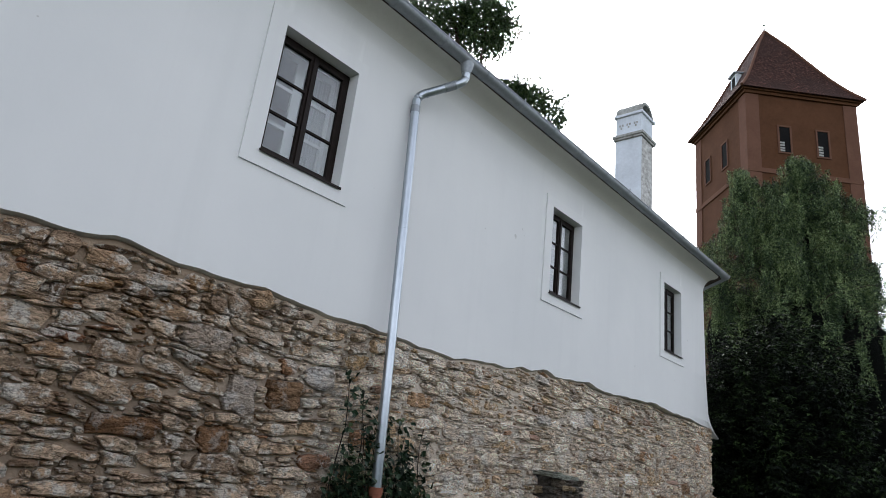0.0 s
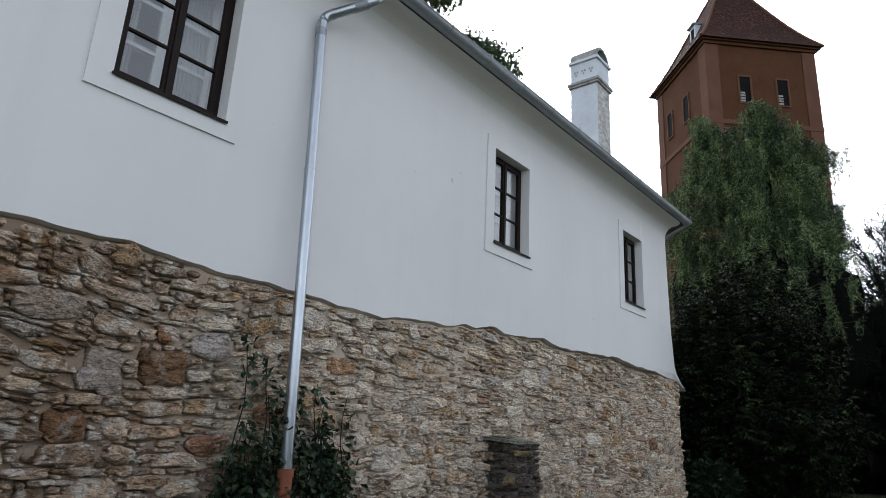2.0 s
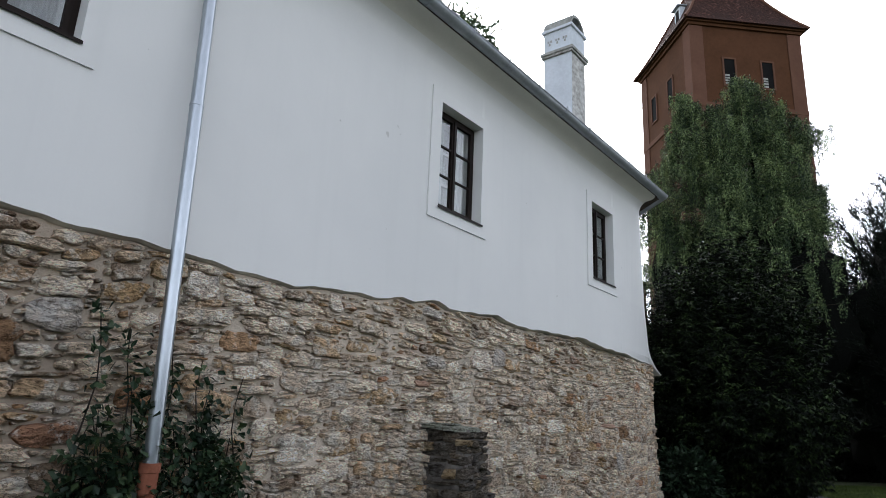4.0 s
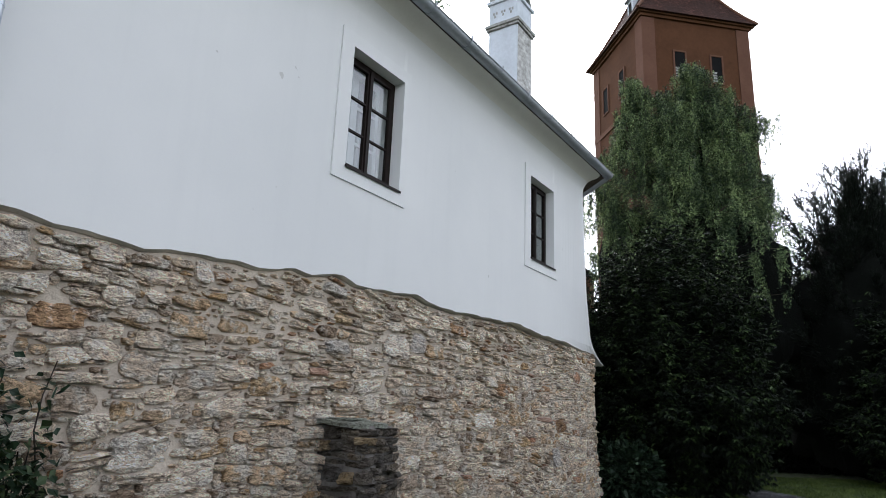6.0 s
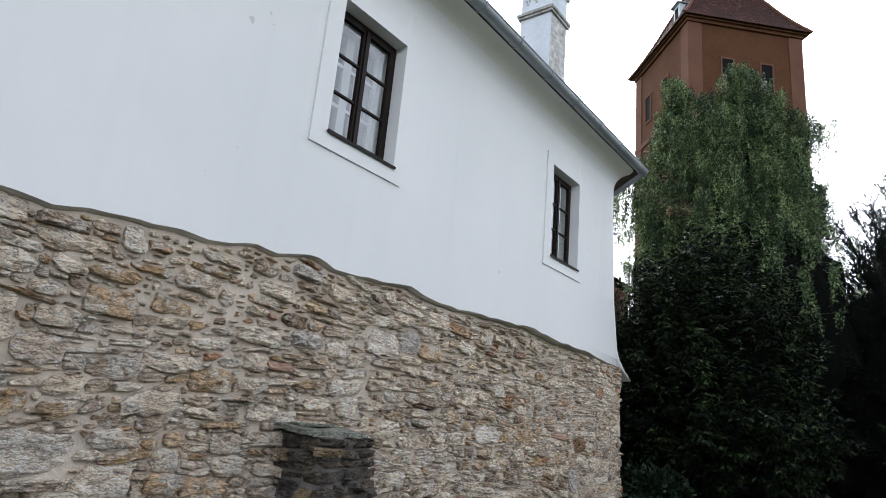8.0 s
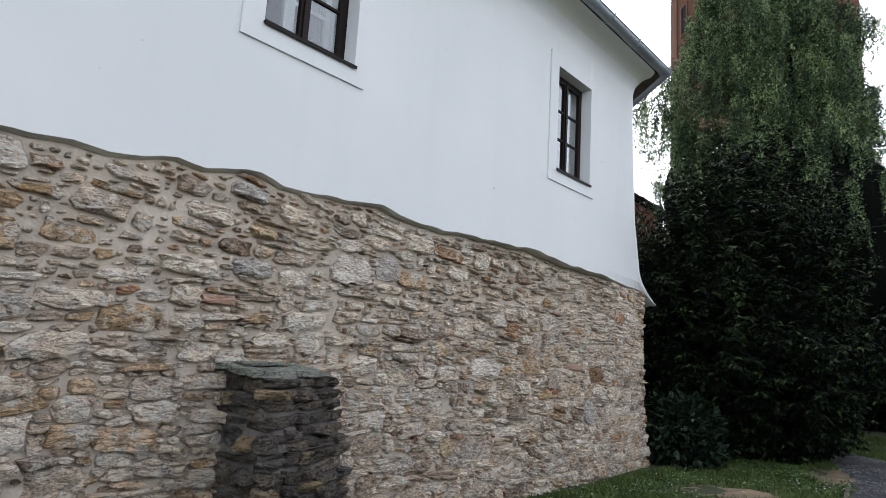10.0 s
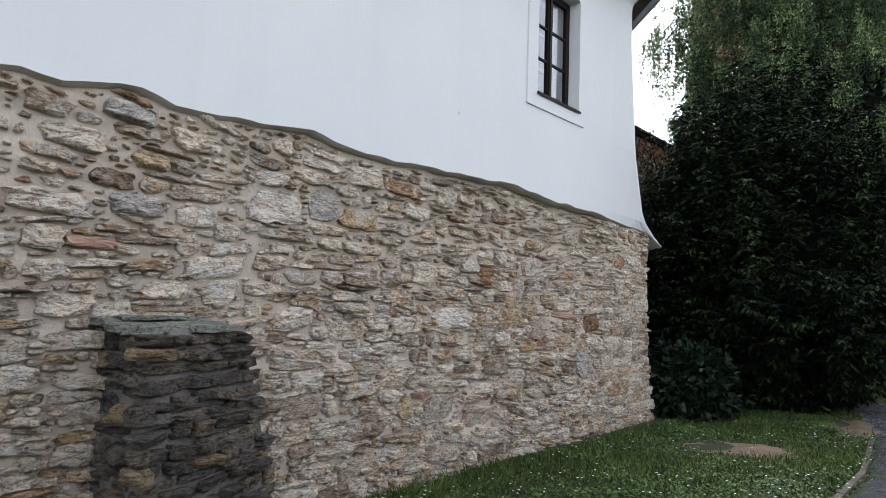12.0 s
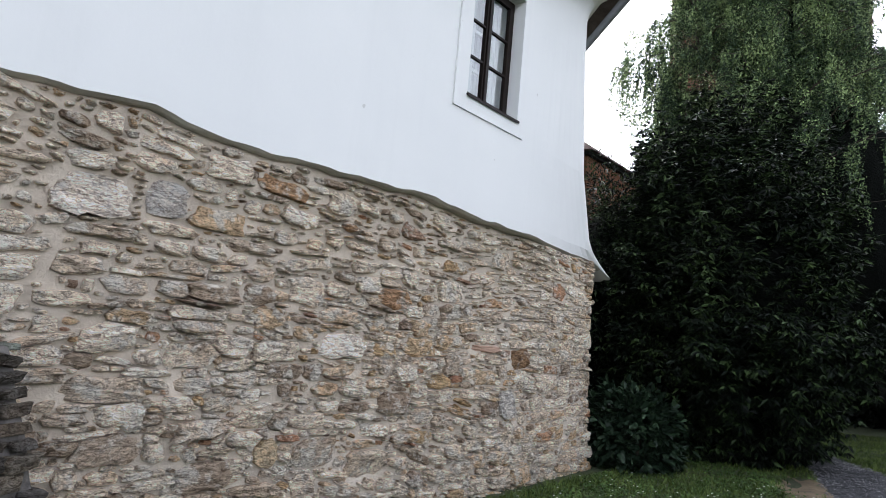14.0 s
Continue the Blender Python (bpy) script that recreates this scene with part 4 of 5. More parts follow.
def feathery_yew():
    """Dark conifer with rising feathery boughs."""
    x, y = 0.05, 29.6
    root = tagged(new("dark_conifer"), "dark conifer with rising feathery boughs against the sky", "tree")
    root.location = (x, y, 0)
    bm = bmesh.new()
    tube(bm, [(0, 0, -0.2), (0, 0, 4), (0.1, 0, 9.6)], [0.25, 0.18, 0.03], 8)
    roots, ways = [], []
    for k in range(150):
        f = (k + 0.5) / 150
        a = k * 2.399
        rise = radians(12 + 74 * f ** 0.85 + RNG.uniform(-6, 6))
        z = 0.9 + 5.9 * f
        r = (5.2 - 1.0 * f) * RNG.uniform(0.72, 1.08)
        tip = np.array([r * math.cos(rise) * math.cos(a), r * math.cos(rise) * math.sin(a), z + r * math.sin(rise)])
        pts = limb(bm, (0, 0, z), tip, 0.04, 0.008, -0.05 * r, 5)
        way = unit((tip - [0, 0, z])[None])[0]
        for j in range(72):
            t = RNG.uniform(0.12, 1.0) ** 0.8
            b = pts[min(int(t * 5), 4)]
            c = pts[min(int(t * 5), 4) + 1]
            p = b + (c - b) * (t * 5 - min(int(t * 5), 4))
            twig = unit((way * 1.1 + RNG.normal(size=3) * [0.5, 0.5, 0.35])[None])[0]
            s = np.linspace(0.03, 0.95 - 0.45 * t, 22)[:, None]
            q = p + twig * s
            roots.append(q)
            ways.append(twig + RNG.normal(size=q.shape) * 0.42)
    part("trunk", bm, DARK_BARK, root, "", True)
    # solid near-black lump stands in for the shade between the boughs
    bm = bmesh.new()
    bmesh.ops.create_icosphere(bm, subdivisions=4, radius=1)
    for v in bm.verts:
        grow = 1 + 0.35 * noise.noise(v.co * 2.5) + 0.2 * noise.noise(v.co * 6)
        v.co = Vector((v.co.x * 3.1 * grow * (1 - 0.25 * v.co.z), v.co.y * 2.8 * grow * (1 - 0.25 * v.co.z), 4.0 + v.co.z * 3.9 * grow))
    part("inner_shade", bm, CORE, root, "near-black solid lump painted as the shade inside the crown", True)
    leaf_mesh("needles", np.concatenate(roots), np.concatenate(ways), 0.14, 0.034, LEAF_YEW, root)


def chestnut():
    """Broad-leaved crown that rises behind the roof."""
    root = tagged(new("chestnut_tree"), "leafy broad-crowned tree rising behind the house roof", "tree")
    root.location = (-17.0, 20.0, 0)
    bm = bmesh.new()
    tube(bm, [(0, 0, -0.2), (0.2, 0, 6), (0, 0.3, 13)], [0.5, 0.4, 0.25], 10)
    roots, ways = [], []
    blobs = [(-1.4, -1.0, 24.0, 2.9), (0.2, -0.1, 22.2, 1.5), (2.1, 1.4, 17.1, 1.6), (1.4, 0.8, 17.9, 1.1), (-3.4, -3, 22.5, 3.2), (-2.2, -0.4, 18.0, 2.8), (0.4, 0.2, 15.4, 2.4)]
    for bx, by, bz, r in blobs:
        limb(bm, (0, 0.2, 11), (bx, by, bz), 0.2, 0.04, 0.4)
        n = int(420 * r)
        d = unit(RNG.normal(size=(n, 3)))
        rr = r * (0.5 + 0.6 * RNG.random((n, 1)) ** 0.7) * (1 + 0.35 * lumps(d * 2, bx, 0.7) + 0.3 * lumps(d * 2, bx + 5, 0.28))[:, None]
        p = np.array([bx, by, bz]) + d * rr * [1, 1, 0.85]
        for k in range(7):
            roots.append(p + RNG.normal(size=p.shape) * 0.12)
            ways.append(d * 0.5 + RNG.normal(size=p.shape) * 0.8 + [0, 0, -0.5])
    part("trunk", bm, BARK, root, "", True)
    leaf_mesh("leaves", np.concatenate(roots), np.concatenate(ways), 0.24, 0.12, LEAF_NUT, root)


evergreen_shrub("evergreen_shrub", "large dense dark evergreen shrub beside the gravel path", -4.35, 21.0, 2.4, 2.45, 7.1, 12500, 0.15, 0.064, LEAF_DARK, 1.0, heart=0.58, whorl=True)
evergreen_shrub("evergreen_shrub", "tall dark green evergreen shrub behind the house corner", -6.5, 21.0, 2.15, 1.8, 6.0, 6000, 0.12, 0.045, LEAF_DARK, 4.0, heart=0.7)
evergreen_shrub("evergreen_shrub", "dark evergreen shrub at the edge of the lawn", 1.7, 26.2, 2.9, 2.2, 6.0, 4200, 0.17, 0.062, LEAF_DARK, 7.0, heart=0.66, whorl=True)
evergreen_shrub("broad_leaved_bush", "low bush with large glossy leaves at the wall corner", -5.0, 18.3, 0.58, 0.55, 1.0, 480, 0.15, 0.1, LEAF_BIG, 11.0, 0.4, 7, 0.3, True)
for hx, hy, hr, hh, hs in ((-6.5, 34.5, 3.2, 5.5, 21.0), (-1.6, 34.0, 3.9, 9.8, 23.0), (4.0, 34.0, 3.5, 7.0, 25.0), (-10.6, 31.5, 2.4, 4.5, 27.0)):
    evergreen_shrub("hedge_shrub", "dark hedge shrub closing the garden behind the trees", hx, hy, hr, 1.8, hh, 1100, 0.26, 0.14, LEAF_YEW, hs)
weeping_birch()
feathery_yew()
chestnut()


def ivy():
    """Ivy climbing the stone base round the foot of the downpipe."""
    root = tagged(new("ivy"), "dark green ivy climbing the stone wall around the downpipe", "ivy")
    root.location = (-4.85, 4.82, -0.3)
    stems = bmesh.new()
    roots, ways = [], []
    for k in range(64):
        y = RNG.uniform(-0.85, 0.8)
        top = (2.0 - 1.3 * abs(y - 0.0) ** 1.2) * RNG.uniform(0.6, 1.1)
        if k < 4:
            y, top = (-0.62, -0.35, 0.3, 0.7)[k], (2.35, 2.2, 2.0, 1.9)[k]
        n = 9
        pts = [(0.04 + 0.03 * math.sin(j + k), y + 0.05 * math.sin(j * 1.3 + k), top * j / (n - 1)) for j in range(n)]
        tube(stems, pts, [0.012 - 0.001 * j for j in range(n)], 5)
        m = int(top * 62)
        t = RNG.random(m)
        q = np.stack([np.interp(t, np.linspace(0, 1, n), [p[i] for p in pts]) for i in range(3)], 1)
        thick = 0.24 * (1 - t) + 0.05
        q += np.stack([np.minimum(np.abs(RNG.normal(size=m)), 1.3) * thick, RNG.normal(size=m) * 0.07, RNG.normal(size=m) * 0.03], 1)
        roots.append(q)
        ways.append(RNG.normal(size=q.shape) * 0.6 + [0.6, 0, -0.5])
    part("climbing_stem", stems, BARK, root, "", True)
    leaf_mesh("leaves", np.concatenate(roots), np.concatenate(ways), 0.085, 0.075, LEAF_IVY, root, 0.12)


ivy()


# ---- ground ----
def ground():
    xs = np.concatenate([[-600, -200, -80, -40], np.arange(-24, 12.1, 0.6), [20, 40, 80, 200, 600]])
    ys = np.concatenate([[-600, -200, -60, -20], np.arange(-8, 40.1, 0.6), [50, 80, 200, 600]])
    gx, gy = np.meshgrid(xs, ys, indexing="ij")
    gz = ground_z(gx, gy) + 0.018 * np.sin(gx * 1.7 + 0.5 * gy) * np.sin(gy * 1.3)
    v = np.stack([gx, gy, gz], 2).reshape(-1, 3)
    n, m = gx.shape
    i = np.arange(n * m).reshape(n, m)
    f = np.stack([i[:-1, :-1], i[1:, :-1], i[1:, 1:], i[:-1, 1:]], 2).reshape(-1, 4)
    tagged(arrays("ground", v, f, GROUND, None, True), "rough green lawn with clover around the house", "ground", kind="structure")


def path_edges(t):
    """Left and right edge of the gravel path, from the near end to the far end."""
    ys = [-8, 8, 12, 15, 18, 21, 24, 27, 30]
    left = [-2.2, -1.9, -1.75, -1.8, -2.15, -2.9, -4.0, -6.2, -9.0]
    right = [1.8, 1.2, 0.6, 0.2, -0.5, -1.5, -3.2, -5.2, -8.0]
    y = -8 + 38 * t
    return y, float(np.interp(y, ys, left)), float(np.interp(y, ys, right))


def path():
    bm = bmesh.new()
    prev = None
    for k in range(191):
        y, a, b = path_edges(k / 190)
        a += 0.12 * noise.noise((y * 1.4, 0, 0)) + 0.05 * noise.noise((y * 5, 0, 0))
        b += 0.12 * noise.noise((y * 1.4, 7, 0)) + 0.05 * noise.noise((y * 5, 7, 0))
        row = []
        for j in range(9):
            x = a + (b - a) * j / 8
            row.append(bm.verts.new((x, y, float(ground_z(x, y)) + 0.018 * math.sin(x * 1.7 + 0.5 * y) * math.sin(y * 1.3) + (0.03 if 0 < j < 8 else -0.02) + 0.012 * noise.noise((x * 2, y * 2, 4)))))
        if prev:
            for j in range(8):
                bm.faces.new((prev[j], prev[j + 1], row[j + 1], row[j])).smooth = True
        prev = row
    tagged(part("path", bm, GRAVEL), "grey gravel footpath curving past the shrubs", "path", kind="structure")


def bare_patch(name, label, x, y, rx, ry, turn):
    bm = bmesh.new()
    rim = []
    for k in range(40):
        q = 2 * math.pi * k / 40
        r = 1 + 0.4 * noise.noise((2 * math.cos(q) + x, 2 * math.sin(q), y)) + 0.25 * noise.noise((6 * math.cos(q), 6 * math.sin(q), x))
        px, py = rx * r * math.cos(q), ry * r * math.sin(q)
        px, py = x + px * math.cos(turn) - py * math.sin(turn), y + px * math.sin(turn) + py * math.cos(turn)
        rim.append((px, py))
    rings = []
    for f, up in ((1.0, -0.03), (0.9, 0.006), (0.6, 0.016), (0.25, 0.018)):
        rings.append([bm.verts.new((x + (px - x) * f, y + (py - y) * f, float(ground_z(px, y + (py - y) * f)) + 0.018 * math.sin(px * 1.7 + 0.5 * py) * math.sin(py * 1.3) * f + up)) for px, py in rim])
    for a, b in zip(rings, rings[1:]):
        for k in range(40):
            bm.faces.new((a[k], a[(k + 1) % 40], b[(k + 1) % 40], b[k])).smooth = True
    bm.faces.new(rings[-1])
    tagged(part(name, bm, SAND), label, "bare soil", kind="structure")


PATCHES = [(-3.35, 15.75, 0.78, 0.6, 0.05), (-2.6, 18.9, 0.4, 1.3, 0.25)]


def lawn():
    """Grass blades and small white flowers on the part of the lawn that is passed."""
    n = 130000
    y = 10.2 + (30 - 10.2) * RNG.random(n) ** 1.5
    x = RNG.uniform(-4.95, 1.5, n)
    keep = np.ones(n, bool)
    t = (y + 8) / 38
    left = np.array([path_edges(q)[1] for q in np.linspace(0, 1, 200)])
    right = np.array([path_edges(q)[2] for q in np.linspace(0, 1, 200)])
    grid = np.linspace(0, 1, 200)
    keep &= ~((x > np.interp(t, grid, left) + 0.03) & (x < np.interp(t, grid, right) - 0.03))
    for px, py, rx, ry, turn in PATCHES:
        dx, dy = x - px, y - py
        u, v = dx * math.cos(turn) + dy * math.sin(turn), -dx * math.sin(turn) + dy * math.cos(turn)
        keep &= (u / rx) ** 2 + (v / ry) ** 2 > RNG.random(n) ** 0.35
    x, y = x[keep], y[keep]
    n = len(x)
    z = ground_z(x, y) + 0.018 * np.sin(x * 1.7 + 0.5 * y) * np.sin(y * 1.3) - 0.005
    h = RNG.uniform(0.03, 0.085, n) * (1 + 0.5 * np.sin(x * 2.1) * np.sin(y * 1.7)) * np.where(x < -4.6, 1.5, 1.0)
    a = RNG.uniform(0, 2 * math.pi, n)
    wd = RNG.uniform(0.005, 0.011, n)
    lean = RNG.normal(size=(2, n)) * 0.5 * h
    p = np.stack([x, y, z], 1)
    side = np.stack([np.cos(a) * wd, np.sin(a) * wd, 0 * a], 1)
    tip = p + np.stack([lean[0], lean[1], h], 1)
    v = np.stack([p - side, p + side, tip], 1).reshape(-1, 3)
    tagged(arrays("grass", v, np.arange(n * 3).reshape(-1, 3), GRASS_BLADE), "short green lawn grass at the foot of the wall", "grass", kind="stuff")
    near = np.flatnonzero((y < 20) & (RNG.random(n) < 0.45 + 0.4 * np.sin(x * 1.9 + 1) * np.sin(y * 1.1)))[:42000]
    stem = p[near] + np.stack([0 * x[near], 0 * x[near], RNG.uniform(0.015, 0.055, len(near))], 1)
    leaf_mesh("clover", stem, RNG.normal(size=stem.shape) * [1, 1, 0.25], 0.034, 0.034, CLOVER, None, 0.05, True)
    tagged(bpy.data.objects["clover"], "bright green clover growing through the lawn", "clover", kind="stuff")
    pick = RNG.choice(np.flatnonzero((y < 18.5) & (np.sin(x * 2.3 + 1) * np.sin(y * 1.9) > -0.35)), 520, replace=False)
    c = p[pick] + np.stack([0 * a[pick], 0 * a[pick], RNG.uniform(0.05, 0.09, 520)], 1)
    q = np.linspace(0, 2 * math.pi, 7)[:6]
    rim = np.stack([np.cos(q), np.sin(q), 0.25 + 0 * q], 1) * 0.013
    v = (c[:, None] + np.concatenate([rim, [[0, 0, 0]]])[None]).reshape(-1, 3)
    f = np.array([[k, (k + 1) % 6, 6] for k in range(6)])
    tagged(arrays("lawn_flowers", v, (np.arange(520)[:, None, None] * 7 + f[None]).reshape(-1, 3), PETAL), "small white daisies scattered in the grass", "flowers", kind="stuff")


def path_edging():
    """Thin stone edging, half sunk, between lawn and gravel."""
    root = tagged(new("path_edging"), "thin weathered stone edging between lawn and gravel path", "edging")
    root.location = (-1.8, 15.0, float(ground_z(-1.8, 15.0)))
    y = 12.4
    while y < 17.4:
        ln = float(RNG.uniform(0.5, 0.85))
        a, b = path_edges((y + 8) / 38)[1] - 0.03, path_edges((y + ln + 8) / 38)[1] - 0.03
        bm = bmesh.new()
        box(bm, -0.03, 0.03, -ln / 2 + 0.006, ln / 2 - 0.006, -0.12, 0.05, 0.008)
        ob = part("edging_stone", bm, SLAB_GREY, root)
        mid = (a + b) / 2
        ob.matrix_basis = Matrix.Translation((mid + 1.8, y + ln / 2 - 15.0, float(ground_z(mid, y) - ground_z(-1.8, 15.0)) + 0.018 * math.sin(mid * 1.7 + 0.5 * y) * math.sin(y * 1.3))) @ Matrix.Rotation(math.atan2(a - b, ln), 4, "Z") @ Matrix.Rotation(radians(float(RNG.uniform(-5, 5))), 4, "Y")
        y += ln


def gravel_stones():
    """Loose chippings on the stretch of path that is passed."""
    n = 9000
    y = RNG.uniform(10.5, 24, n)
    e = np.array([path_edges(q)[1:] for q in (y + 8) / 38])
    x = e[:, 0] + (e[:, 1] - e[:, 0]) * RNG.random(n)
    z = ground_z(x, y) + 0.018 * np.sin(x * 1.7 + 0.5 * y) * np.sin(y * 1.3) + 0.033
    c = np.stack([x, y, z], 1)
    size = RNG.uniform(0.006, 0.02, (n, 1, 1))
    shape = np.array([[1, 0, 0], [-0.5, 0.9, 0], [-0.6, -0.8, 0], [0, 0, 0.7]])
    v = (c[:, None] + shape[None] * size * RNG.uniform(0.6, 1.3, (n, 4, 1))).reshape(-1, 3)
    f = np.array([[0, 1, 3], [1, 2, 3], [2, 0, 3]])
    tagged(arrays("gravel", v, (np.arange(n)[:, None, None] * 4 + f[None]).reshape(-1, 3), CHIPPING), "loose grey stone chippings on the footpath", "gravel", kind="stuff")


ground()
path()
path_edging()
gravel_stones()
# two unseen screens, added to darken the zinc's reflections and the leaves
tagged(part("screen_side", boxes((8.0, 8.3, -12, 24, -0.5, 3.2)), DARK_SCREEN), "plain dark screen added around the garden", "wall", kind="structure")
tagged(part("screen_back", boxes((-4.6, 8.0, -12.3, -12, -0.5, 3.2)), DARK_SCREEN), "plain dark screen added around the garden", "wall", kind="structure")
# added screen that hides the bright ground beyond the hedge shrubs
tagged(part("screen_end", boxes((-8.0, 8.0, 36.0, 36.4, -0.6, 2.6)), DARK_SCREEN), "plain dark screen added around the garden", "wall", kind="structure")
for i, spot in enumerate(PATCHES):
    bare_patch("soil_patch_%d" % (i + 1), ("worn sandy bare patch in the lawn", "trodden sandy edge beside the gravel path")[i], *spot)
lawn()


# ---- pieces: the stones of the pier and of the wall ----
def stone_shape(seed):
    """Unit stone in the plane of x and y, proud along z: flat, broken front with straight chipped edges."""
    rng = np.random.default_rng(seed)
    n, corners = 13, 4
    q = np.linspace(0, 2 * math.pi, corners, endpoint=False) + 0.78 + rng.uniform(-0.14, 0.14, corners)
    r = (np.abs(np.cos(q)) ** 7 + np.abs(np.sin(q)) ** 7) ** (-1 / 7) * rng.uniform(0.88, 1.1, corners)
    poly = np.stack([r * np.cos(q), r * np.sin(q)], 1) * 0.52
    poly = np.clip(np.concatenate([poly, poly[:1]]), -0.52, 0.52)
    at = np.linspace(0, corners, n, endpoint=False)
    rim = np.stack([np.interp(at, np.arange(corners + 1), poly[:, k]) for k in (0, 1)], 1) * rng.uniform(0.92, 1.06, (n, 1))
    rim = rim / (rim.max(0) - rim.min(0)) * [1.1, 1.12]
    tilt = rng.normal(size=2) * 0.55
    rows = []
    for f, h, j in ((1.03, -1.2, 0.0), (1.0, 0.42, 0.26), (0.8, 0.9, 0.26)):
        xy = rim * f * (1 + (rng.uniform(-0.12, 0.12, (n, 1)) if f < 1 else 0))
        rows.append(np.column_stack([xy, h + rng.uniform(-j, j, n) + (xy @ tilt if h > 0 else 0)]))
    v = np.concatenate(rows + [[[*(rng.normal(size=2) * 0.1), 0.95 + rng.uniform(-0.25, 0.25)]]])
    f = []
    for a in (0, n):
        for k in range(n):
            f += [[a + k, a + (k + 1) % n, a + n + (k + 1) % n], [a + k, a + n + (k + 1) % n, a + n + k]]
    f += [[2 * n + k, 2 * n + (k + 1) % n, 3 * n] for k in range(n)]
    return v, np.array(f)


SLATES = [stone_shape(300 + k) for k in range(40)]


def shape_meshes(material, shapes):
    made = []
    for v, f in shapes:
        me = bpy.data.meshes.new("stone")
        me.from_pydata(v.tolist(), [], f.tolist())
        me.materials.append(material)
        made.append(me)
    return made


def pack(width, height, cell, classes, rng, free=None):
    """Rubble packing: stones of falling size put where there is room. Gives rows of (u, v, w, h)."""
    nu, nv = int(width / cell), int(height / cell)
    used = np.zeros((nu, nv), bool) if free is None else ~free(nu, nv)
    out = []
    for tries, w0, w1, h0, h1 in classes:
        if tries:
            spots = np.column_stack([rng.integers(0, nu, tries), rng.integers(0, nv, tries)])
        else:
            spots = np.argwhere(~used)
            rng.shuffle(spots)
        for i, j in spots:
            w, h = max(1, round(rng.uniform(w0, w1) / cell)), max(1, round(rng.uniform(h0, h1) / cell))
            if i + w > nu or j + h > nv or used[i:i + w, j:j + h].any():
                continue
            used[i:i + w, j:j + h] = True
            out.append(((i + w / 2) * cell, (j + h / 2) * cell, w * cell, h * cell))
    return out


def pier():
    """Low buttress of dark slates against the wall: deep at one end, dying into the wall at the other, capped with slabs."""
    back, foot, top = -5.02, -0.4, 1.2
    root = tagged(new("stone_pier"), "low damp dark slate buttress with capping slabs against the wall", "buttress")
    root.location = (back, 8.85, foot)
    h = top - foot

    def plan(u, z, side=0.0):
        """A point of the front at u (0 to 1 along it), or of the deep end at side (0 at the wall to 1 at the front)."""
        low = 1 - z / h
        a = Vector((0.57 + 0.3 * low, -0.42 - 0.04 * low, z))
        b = Vector((0.34 - 0.14 * low, 0.43 + 0.48 * low, z))
        if side:
            return Vector((0, a.y + 0.02, z)).lerp(a, side)
        return a.lerp(b, u)
    bm = bmesh.new()
    rings = []
    for k in range(13):
        z = h * k / 12
        ring = [Vector((-0.05, -0.44 - 0.06 * (1 - z / h), z))] + [plan(0, z, q) for q in (0.35, 0.7)] + [plan(q, z) for q in (0, 0.2, 0.4, 0.6, 0.8, 1.0)] + [Vector((-0.05, 0.45 + 0.55 * (1 - z / h), z))]
        rings.append([bm.verts.new(p + Vector((0.02 * noise.noise(p * 4) - 0.03, 0.03 * noise.noise(p * 4 + Vector((7, 0, 0))), 0))) for p in ring])
    for a, b in zip(rings, rings[1:]):
        for k in range(len(a)):
            bm.faces.new((a[k], a[(k + 1) % len(a)], b[(k + 1) % len(a)], b[k])).smooth = True
    bm.faces.new(rings[-1])
    part("core", bm, DARK_MORTAR, root, "damp dark mortar")
    meshes = shape_meshes(SLATE, SLATES)
    rng = np.random.default_rng(5)

    def course(face, width, turn):
        z = 0.0
        while z < h - 0.05:
            row = float(rng.choice([0.055, 0.075, 0.1, 0.15], p=[0.3, 0.35, 0.25, 0.1]))
            u = rng.uniform(-0.03, 0.02)
            while u < width - 0.04:
                w = min(rng.uniform(0.15, 0.36), width + 0.04 - u)
                tall = min(row * rng.uniform(0.72, 1.0), h - z)
                p = face((u + w / 2) / width, z + tall / 2 + rng.uniform(-0.01, 0.01))
                m = (Matrix.Translation(p) @ Matrix.Rotation(turn, 4, "Z") @ Matrix.Rotation(radians(90), 4, "X") @ Matrix.Rotation(radians(rng.normal() * 4), 4, "Z")
                     @ Matrix.Diagonal((w, tall, float(rng.choice([0.015, 0.03, 0.045, 0.065])), 1)))
                link("stone", meshes[rng.integers(40)], None, root).matrix_basis = m
                u += w + rng.uniform(0.01, 0.05)
            z += row + rng.uniform(0.008, 0.026)
    along = plan(1, h * 0.5) - plan(0, h * 0.5)
    course(lambda q, z: plan(q, z), along.length * 0.98, math.atan2(along.y, along.x))
    course(lambda q, z: plan(0, z, max(q, 0.01)), 0.66, 0.0)
    # capping slabs
    for k, (a, b, zz, th, out) in enumerate(((-0.52, 0.3, h + 0.012, 0.045, 0.56), (0.1, 0.5, h - 0.026, 0.03, 0.4), (-0.4, 0.12, h + 0.05, 0.02, 0.3))):
        bm = bmesh.new()
        box(bm, -0.02, 1.0, 0, 1, zz, zz + th)
        bmesh.ops.subdivide_edges(bm, edges=bm.edges, cuts=8, use_grid_fill=True)
        for v in bm.verts:
            q = Vector((v.co.x * 3, v.co.y * 4 + k * 5, v.co.z))
            y = a + (b - a) * v.co.y
            x = v.co.x * (out - 0.24 * max(0.0, y + 0.4)) * (1 + 0.22 * noise.noise(Vector((y * 4, k * 3.0, 0))))
            v.co = Vector((x, y + 0.06 * noise.noise(q), v.co.z + 0.012 * noise.noise(q * 2.5) - 0.035 * v.co.x * (k == 0)))
